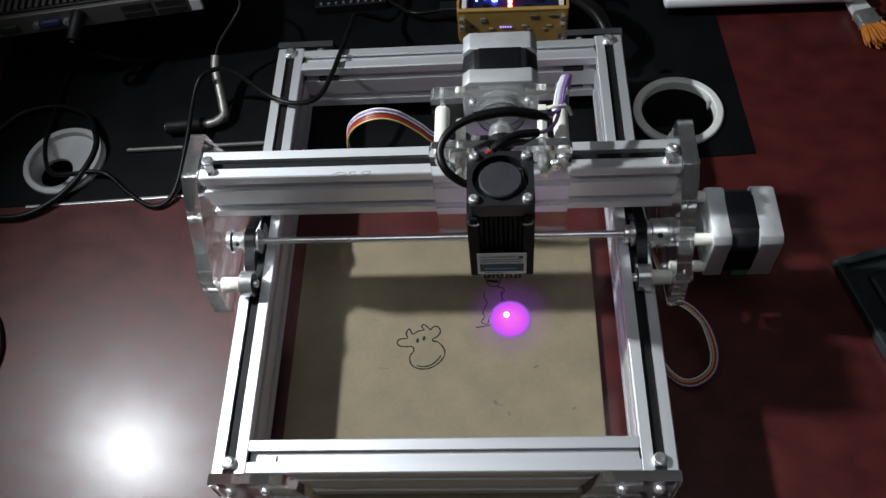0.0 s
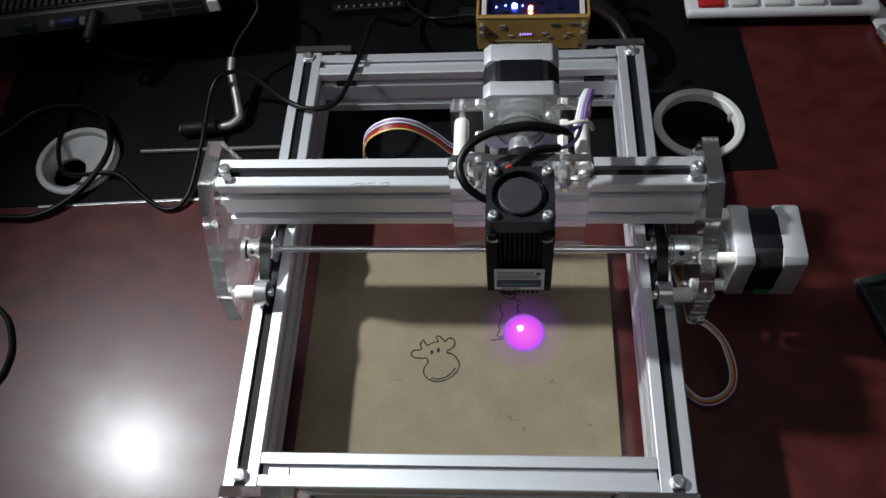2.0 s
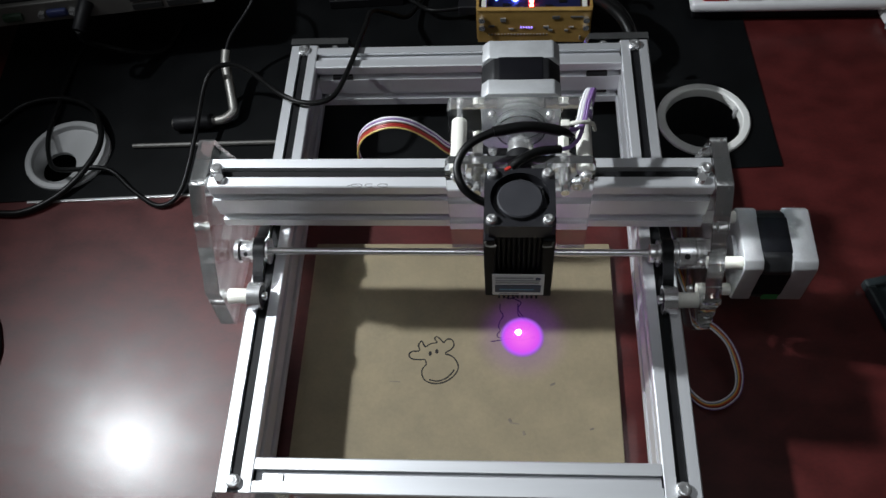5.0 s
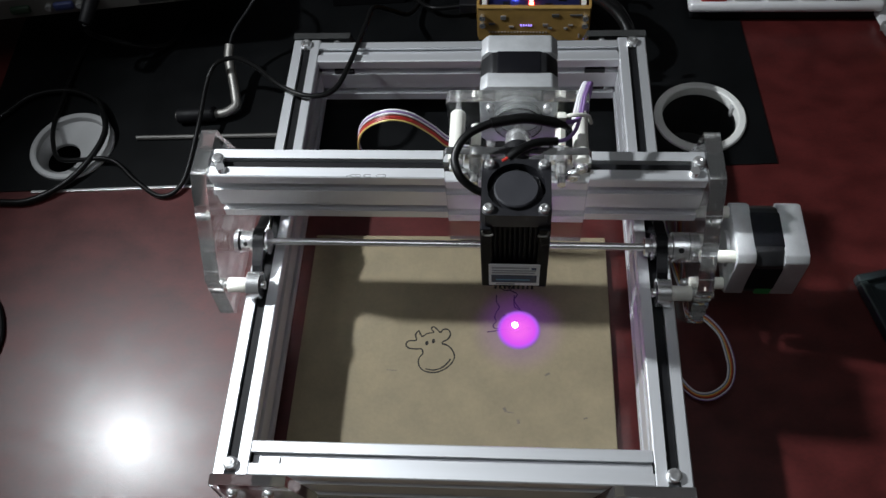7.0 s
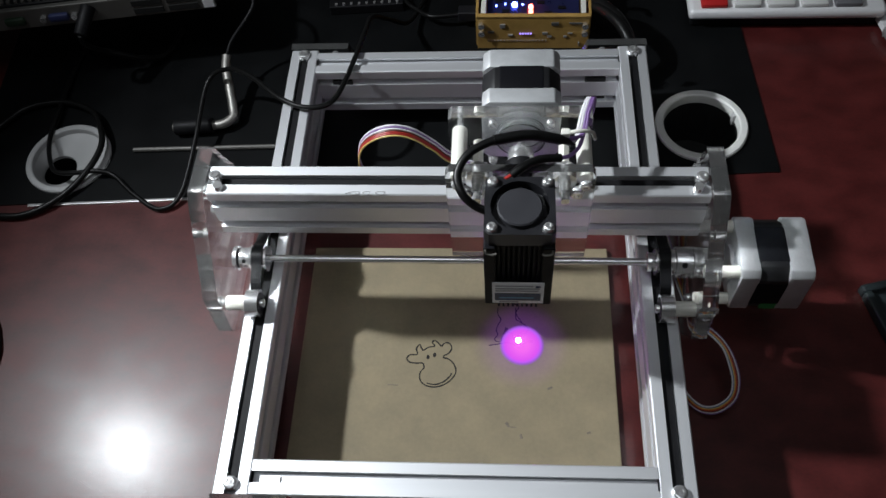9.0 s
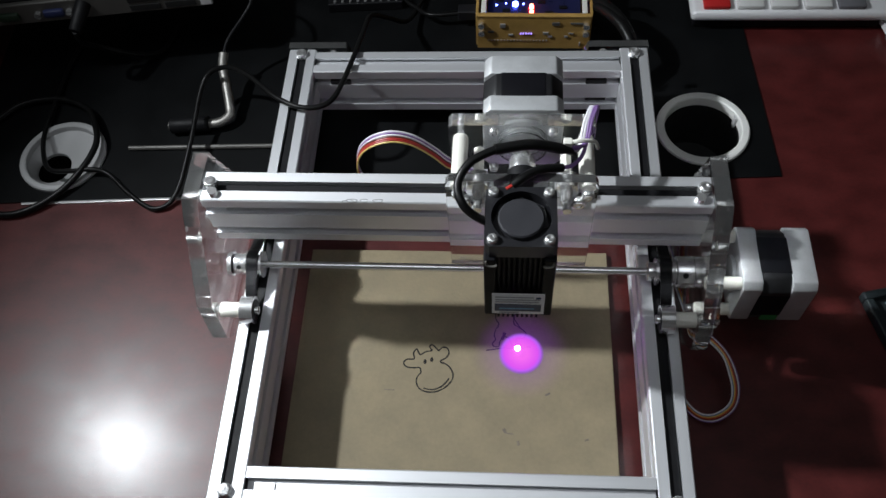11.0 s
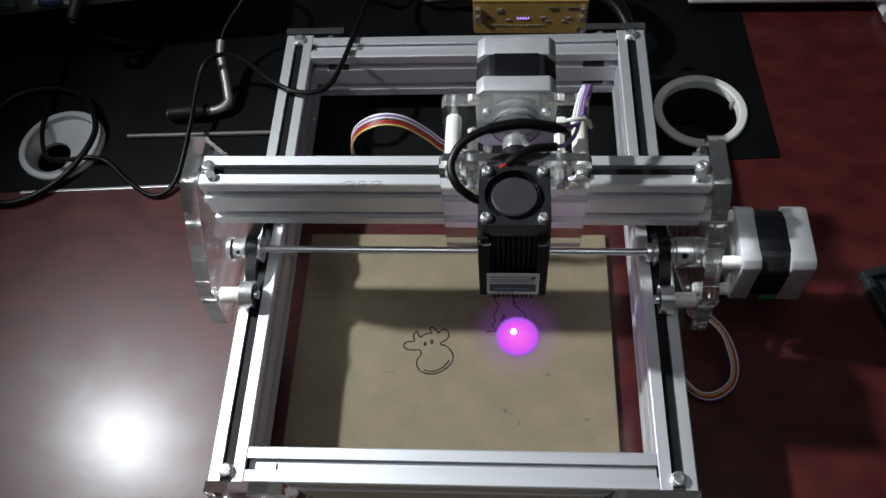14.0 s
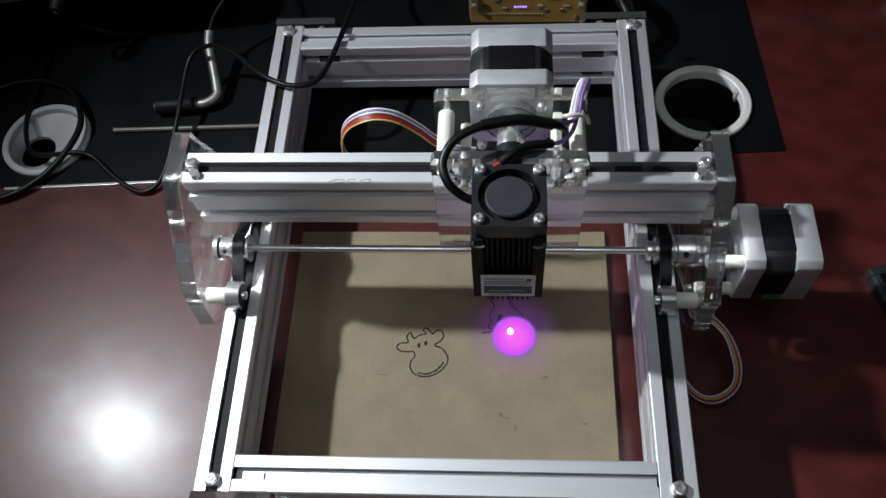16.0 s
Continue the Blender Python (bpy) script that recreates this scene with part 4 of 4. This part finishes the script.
    for a, b in (((0.0950, 0.2530, 0.026), 0.0), ((0.0950, 0.2600, 0.025), 0.006)):
        part("power_lead", sweep([a, (0.1020, 0.2500 + b, 0.034), (0.1100, 0.2380 + b, 0.038), (0.1180, 0.2240 + b, 0.039), (0.1245, 0.2090 + b, 0.034), (0.1285, 0.1980 + b, 0.018), (0.1300, 0.1935 + b, 0.0052)], 0.0044, 12), CABLE, root, "black power lead", True)
    part("red_lead", sweep([(0.0960, 0.2760, 0.026), (0.110, 0.272, 0.034), (0.120, 0.266, 0.030)], 0.0016, 8), WIRES["red"], root, "red lead", True)
    part("usb_plug", moved(box(-0.062, -0.045, 0.022, 0.032, 0.010, 0.019, 0.001), m), BLACK_PLASTIC, root, "black cable plug")
    part("usb_cable", sweep([(-0.0100, 0.2660, 0.0145), (-0.0330, 0.2650, 0.0140), (-0.0464, 0.2780, 0.0100), (-0.0572, 0.2920, 0.008), (-0.066, 0.330, 0.005)], 0.0019, 10), CABLE, root, "thin black cable", True)
    return root


def small_computer():
    root = thing("docking_station", "grey and black port box on a bent chrome leg", "electronic device")
    m = pose(-0.1925, 0.2285, 0.060, 0, 0, 7.5)
    case = part("case", moved(box(-0.32, 0.0, 0.004, 0.16, 0.003, 0.021, 0.002), m), CASE_DARK, root, "black plastic case")
    face = part("port_panel", moved(box(-0.315, -0.004, 0.0, 0.0045, 0.001, 0.0195, 0.001), m), CASE_GREY, root, "grey port panel")
    for a in (-0.040, -0.067):
        for z in (0.0035, 0.0112):
            # raised near-black block, the shade of the opening put into its colour
            part("vent", moved(box(a, a + 0.0235, -0.0008, 0.001, z, z + 0.0055, 0.0005), m), HOLE_SHADE, face, "vent slot, its shade painted near-black")
    for a, mat, label in ((-0.124, VGA_BLUE, "blue port"), (-0.158, PORT_GREEN, "green port"), (-0.190, CASE_DARK, "dark port")):
        part("port", moved(box(a - 0.008, a + 0.008, -0.004, 0.001, 0.0065, 0.0135, 0.0022), m), mat, face, label, True)
    for a in (-0.136, -0.112):
        part("port_screw", moved(rod((a, -0.004, 0.010), (a, 0.001, 0.010), 0.0026, 0.0026, 6), m), STEEL, face)
    part("latch", moved(box(-0.013, -0.004, -0.0015, 0.001, 0.003, 0.014, 0.0008), m), SILVER_PLASTIC, face)
    for k in range(42):
        part("rib", moved(box(-0.312 + k * 0.0056, -0.3092 + k * 0.0056, 0.006, 0.075, 0.0205, 0.0230, 0.0004), m), CASE_GREY, case)
    part("plug", moved(rod((-0.099, 0.0, 0.016), (-0.107, -0.020, 0.006), 0.0058, 0.0048, 14, bevel=0.001), m), CASE_DARK, root, "black round plug", True)
    part("plug_cable", sweep([tuple(m @ Vector((-0.107, -0.020, 0.006))), (-0.2991, 0.2005, 0.050), (-0.2917, 0.2134, 0.030), (-0.2700, 0.2200, 0.016), (-0.2560, 0.2350, 0.006), (-0.2500, 0.2650, 0.004)], 0.0020, 10), CABLE, root, "black plug cable", True)
    part("chrome_leg", sweep([(-0.208, 0.1535, 0.0085), (-0.194, 0.1540, 0.0090), (-0.1858, 0.1600, 0.0105), (-0.1862, 0.1670, 0.0128), (-0.1891, 0.1804, 0.0200), (-0.1924, 0.1944, 0.0280), (-0.1916, 0.2035, 0.0345)], 0.0037, 14), CHROME, root, "bent chrome leg", True)
    part("leg_stem", sweep([(-0.1917, 0.2025, 0.0338), (-0.1890, 0.2090, 0.0395), (-0.1840, 0.2147, 0.0450), (-0.1735, 0.2229, 0.0550), (-0.1680, 0.2330, 0.0620), (-0.1780, 0.2520, 0.0660), (-0.2060, 0.2650, 0.0690)], 0.0014, 10), CASE_DARK, root, "thin dark stem of the leg", True)
    part("foot_sleeve", rod((-0.2315, 0.1515, 0.0082), (-0.2010, 0.1535, 0.0085), 0.0060, 0.0060, 18, bevel=0.001), RUBBER, root, "black rubber foot sleeve", True)
    part("sleeve_end", rod((-0.2326, 0.1515, 0.0082), (-0.2314, 0.1515, 0.0082), 0.0036, 0.0036, 18), CASE_GREY, root, smooth=True)
    part("rear_leg", sweep([(-0.480, 0.26, 0.064), (-0.490, 0.22, 0.03), (-0.49, 0.18, 0.0085), (-0.45, 0.176, 0.0085)], 0.0054, 12), CHROME, root, "bent chrome leg", True)
    return root


def calculator():
    root = thing("calculator", "silver desk calculator with red and white keys", "calculator")
    m = pose(0.2550, 0.2550, 0, 0, 0, -0.6)
    part("base", moved(box(-0.074, 0.074, 0.006, 0.19, 0.0012, 0.012, 0.002), m), CASE_DARK, root, "black base")
    part("body", moved(box(-0.0775, 0.0775, 0.0, 0.195, 0.012, 0.022, 0.004, 3), m), SILVER_PLASTIC, root, "silver rounded top shell", True)
    for row in range(4):
        for col in range(5):
            mat = KEY_RED if (row, col) == (0, 0) else KEY_GREY if col == 4 else KEY_WHITE
            x, y = -0.058 + col * 0.0262, 0.0098 + row * 0.021
            part("key", moved(box(x - 0.0105, x + 0.0105, y - 0.0062, y + 0.0082, 0.0215, 0.0262, 0.0016), m), mat, root, smooth=True)
    part("display", moved(box(-0.066, 0.066, 0.125, 0.165, 0.0215, 0.0232, 0.001), m), KEY_GREY, root, "grey display")


def brush():
    root = thing("paint_brush", "flat brush with frayed orange bristles and grey metal ferrule", "brush")
    m = pose(0.3470, 0.2195, 0.0, 0, 0, 14)
    rng, bm = random.Random(5), bmesh.new()
    for k in range(90):
        u, v = rng.uniform(-1, 1), rng.uniform(0, 1)
        tip = Vector((u * 0.0120 + rng.uniform(-0.0012, 0.0012), -0.006 + rng.uniform(-0.0022, 0.0030) + 0.003 * u * u, 0.0012 + v * 0.009))
        middle = Vector((u * 0.0110, 0.006, 0.0022 + v * 0.0085))
        rod(tip, middle, 0.0004, 0.0010, 5, bm)
        rod(middle, (u * 0.0078, 0.0165, 0.0035 + v * 0.0055), 0.0010, 0.0010, 5, bm)
    part("bristles", moved(bm, m), ORANGE, root, "frayed orange bristles")
    part("ferrule", moved(box(-0.0088, 0.0088, 0.014, 0.032, 0.0025, 0.0105, 0.0022, 3), m), FERRULE, root, "dull grey metal ferrule", True)
    for y in (0.0175, 0.0285):
        part("ferrule_ridge", moved(box(-0.0091, 0.0091, y - 0.0006, y + 0.0006, 0.0022, 0.0108, 0.0005), m), FERRULE, root)
    part("handle", moved(plate([(-0.0075, 0.032), (0.0075, 0.032), (0.0045, 0.075), (-0.0045, 0.075)], "z", 0.004, 0.009), m), SILVER_PLASTIC, root, "pale tapered handle")


def tray():
    root = thing("tray", "dark slate plastic tray with raised rim", "tray")
    m = pose(0.2632, 0.0120, 0, 0, 0, 14)
    part("floor_panel", moved(box(0.002, 0.158, -0.218, -0.002, 0.0002, 0.003, 0.001), m), SLATE, root)
    for b in ((0, 0.16, -0.006, 0.0), (0, 0.16, -0.22, -0.214), (0.0, 0.006, -0.2145, -0.0055), (0.154, 0.16, -0.2145, -0.0055)):
        part("rim", moved(box(*b, 0.0002, 0.0085, 0.0015), m), SLATE, root)
    part("pad", moved(box(0.017, 0.145, -0.2, -0.016, 0.003, 0.0065, 0.003), m), SLATE, root)


def loose_cables():
    whole("power_cable", sweep([(-0.520, 0.090, 0.0045), (-0.44, 0.075, 0.0045), (-0.3570, 0.0700, 0.0045), (-0.3300, 0.0720, 0.0045), (-0.3072, 0.0870, 0.006), (-0.2915, 0.1070, 0.010), (-0.2850, 0.1290, 0.012), (-0.2900, 0.1480, 0.012), (-0.3050, 0.1700, 0.008), (-0.3320, 0.1810, 0.0062), (-0.3620, 0.1750, 0.0062), (-0.3840, 0.1510, 0.006), (-0.42, 0.135, 0.0045), (-0.52, 0.13, 0.0045)], 0.0024, 12),
          CABLE, "black power cable looped round the white grommet", "cable", smooth=True)
    whole("signal_cable", sweep([(-0.330, 0.250, 0.004), (-0.334, 0.215, 0.004), (-0.3330, 0.170, 0.0065), (-0.3335, 0.146, 0.0055), (-0.3295, 0.1270, 0.004), (-0.3190, 0.1105, 0.006), (-0.3010, 0.1075, 0.008), (-0.2850, 0.1085, 0.009), (-0.2715, 0.1065, 0.006), (-0.2520, 0.0900, 0.0035), (-0.2300, 0.0770, 0.0030), (-0.2150, 0.0880, 0.006), (-0.2080, 0.1270, 0.018), (-0.2030, 0.1760, 0.032), (-0.1840, 0.1790, 0.044), (-0.1600, 0.1600, 0.056), (-0.1320, 0.1310, 0.0640), (-0.1110, 0.1210, 0.0650), (-0.0940, 0.1270, 0.0640), (-0.0850, 0.1520, 0.0640), (-0.0770, 0.1950, 0.0625), (-0.0740, 0.2200, 0.0560), (-0.0650, 0.2400, 0.0350), (-0.0520, 0.2600, 0.0130), (-0.040, 0.30, 0.004)], 0.0019, 10),
          CABLE, "thin black signal cable draped over the frame", "cable", smooth=True)
    whole("mouse_cable", sweep([(-0.42, 0.03, 0.0022), (-0.36, 0.005, 0.0022), (-0.332, -0.012, 0.0022), (-0.3200, -0.0320, 0.0022), (-0.3170, -0.0490, 0.0022), (-0.322, -0.066, 0.0022), (-0.345, -0.085, 0.0022), (-0.42, -0.10, 0.0022)], 0.0020, 8),
          CABLE, "thin black cable lying on the desk", "cable", smooth=True)
    root = thing("ribbon_cable", "rainbow flat cable looped beside the frame", "cable")
    ribbon_cable([(0.1320, 0.0500, 0.0300), (0.1420, -0.0250, 0.0400), (0.1470, -0.0330, 0.0380), (0.1550, -0.0380, 0.0360), (0.1620, -0.0460, 0.0340), (0.1660, -0.0560, 0.0310), (0.1680, -0.0660, 0.0260), (0.1660, -0.0740, 0.0200), (0.1580, -0.0790, 0.0150), (0.1500, -0.0780, 0.0110), (0.1440, -0.0720, 0.0080), (0.1380, -0.0630, 0.0080)],
                 [(-0.9, -0.2, 0.2), (-0.5, -0.7, 0.4), (-0.5, -0.7, 0.4), (-0.5, -0.7, 0.4), (-0.5, -0.7, 0.4), (-0.75, -0.5, 0.3), (-0.8, -0.1, 0.5), (-0.6, 0.3, 0.7), (-0.2, 0.5, 0.8), (0, 0.3, 0.9), (0.1, 0.2, 0.9), (0.2, 0.2, 0.9)],
                 ["purple", "white", "brown", "red", "orange", "yellow", "blue", "white"], root, 0.00085, 0.0005)
    row = thing("terminal_strip", "black terminal strip with bright metal contacts", "terminal strip")
    m = pose(-0.0945, 0.2835, 0.0, 0, 0, 3)
    part("block", moved(box(-0.028, 0.036, 0.0, 0.012, 0.0012, 0.010, 0.001), m), CASE_DARK, row)
    for k in range(9):
        part("contact", moved(rod((-0.022 + k * 0.0066, 0.003, 0.0095), (-0.022 + k * 0.0066, 0.003, 0.0112), 0.0016, 0.0012, 10), m), STEEL, row, smooth=True)


room()
machine_frame()
GANTRY = gantry()
CARRIAGE = carriage()
SPOT = laser_glow()
work_board()
controller()
small_computer()
calculator()
brush()
tray()
loose_cables()


def slide_at(t):
    for (a, xa, ya), (b, xb, yb) in zip(SLIDE, SLIDE[1:]):
        if a <= t <= b:
            k = (t - a) / (b - a)
            return xa + (xb - xa) * k, ya + (yb - ya) * k
    return SLIDE[-1][1:]


def motions():
    walk(GANTRY, [(t, pose(0, y, 0, 0, 0, -0.45)) for t, x, y in SLIDE])
    walk(CARRIAGE, [(t, pose(x, y - 0.0003, 0, 0, 0, -0.45)) for t, x, y in SLIDE])
    rows = [(t, x, y, 0.0) for t, x, y in SLIDE if t < 14.1]
    # the laser goes out twice: its spot sinks into the sheet
    for t, sink in ((14.12, 0.0), (14.17, 1.0), (14.63, 1.0), (14.67, 0.0), (15.0, 0.0), (15.33, 0.0), (15.37, 1.0), (15.72, 1.0), (15.76, 0.0), (16.0, 0.0)):
        rows.append((t, *slide_at(t), sink))
    walk(SPOT, [(t, pose(x, y, -0.0031 * s)) for t, x, y, s in rows])


motions()
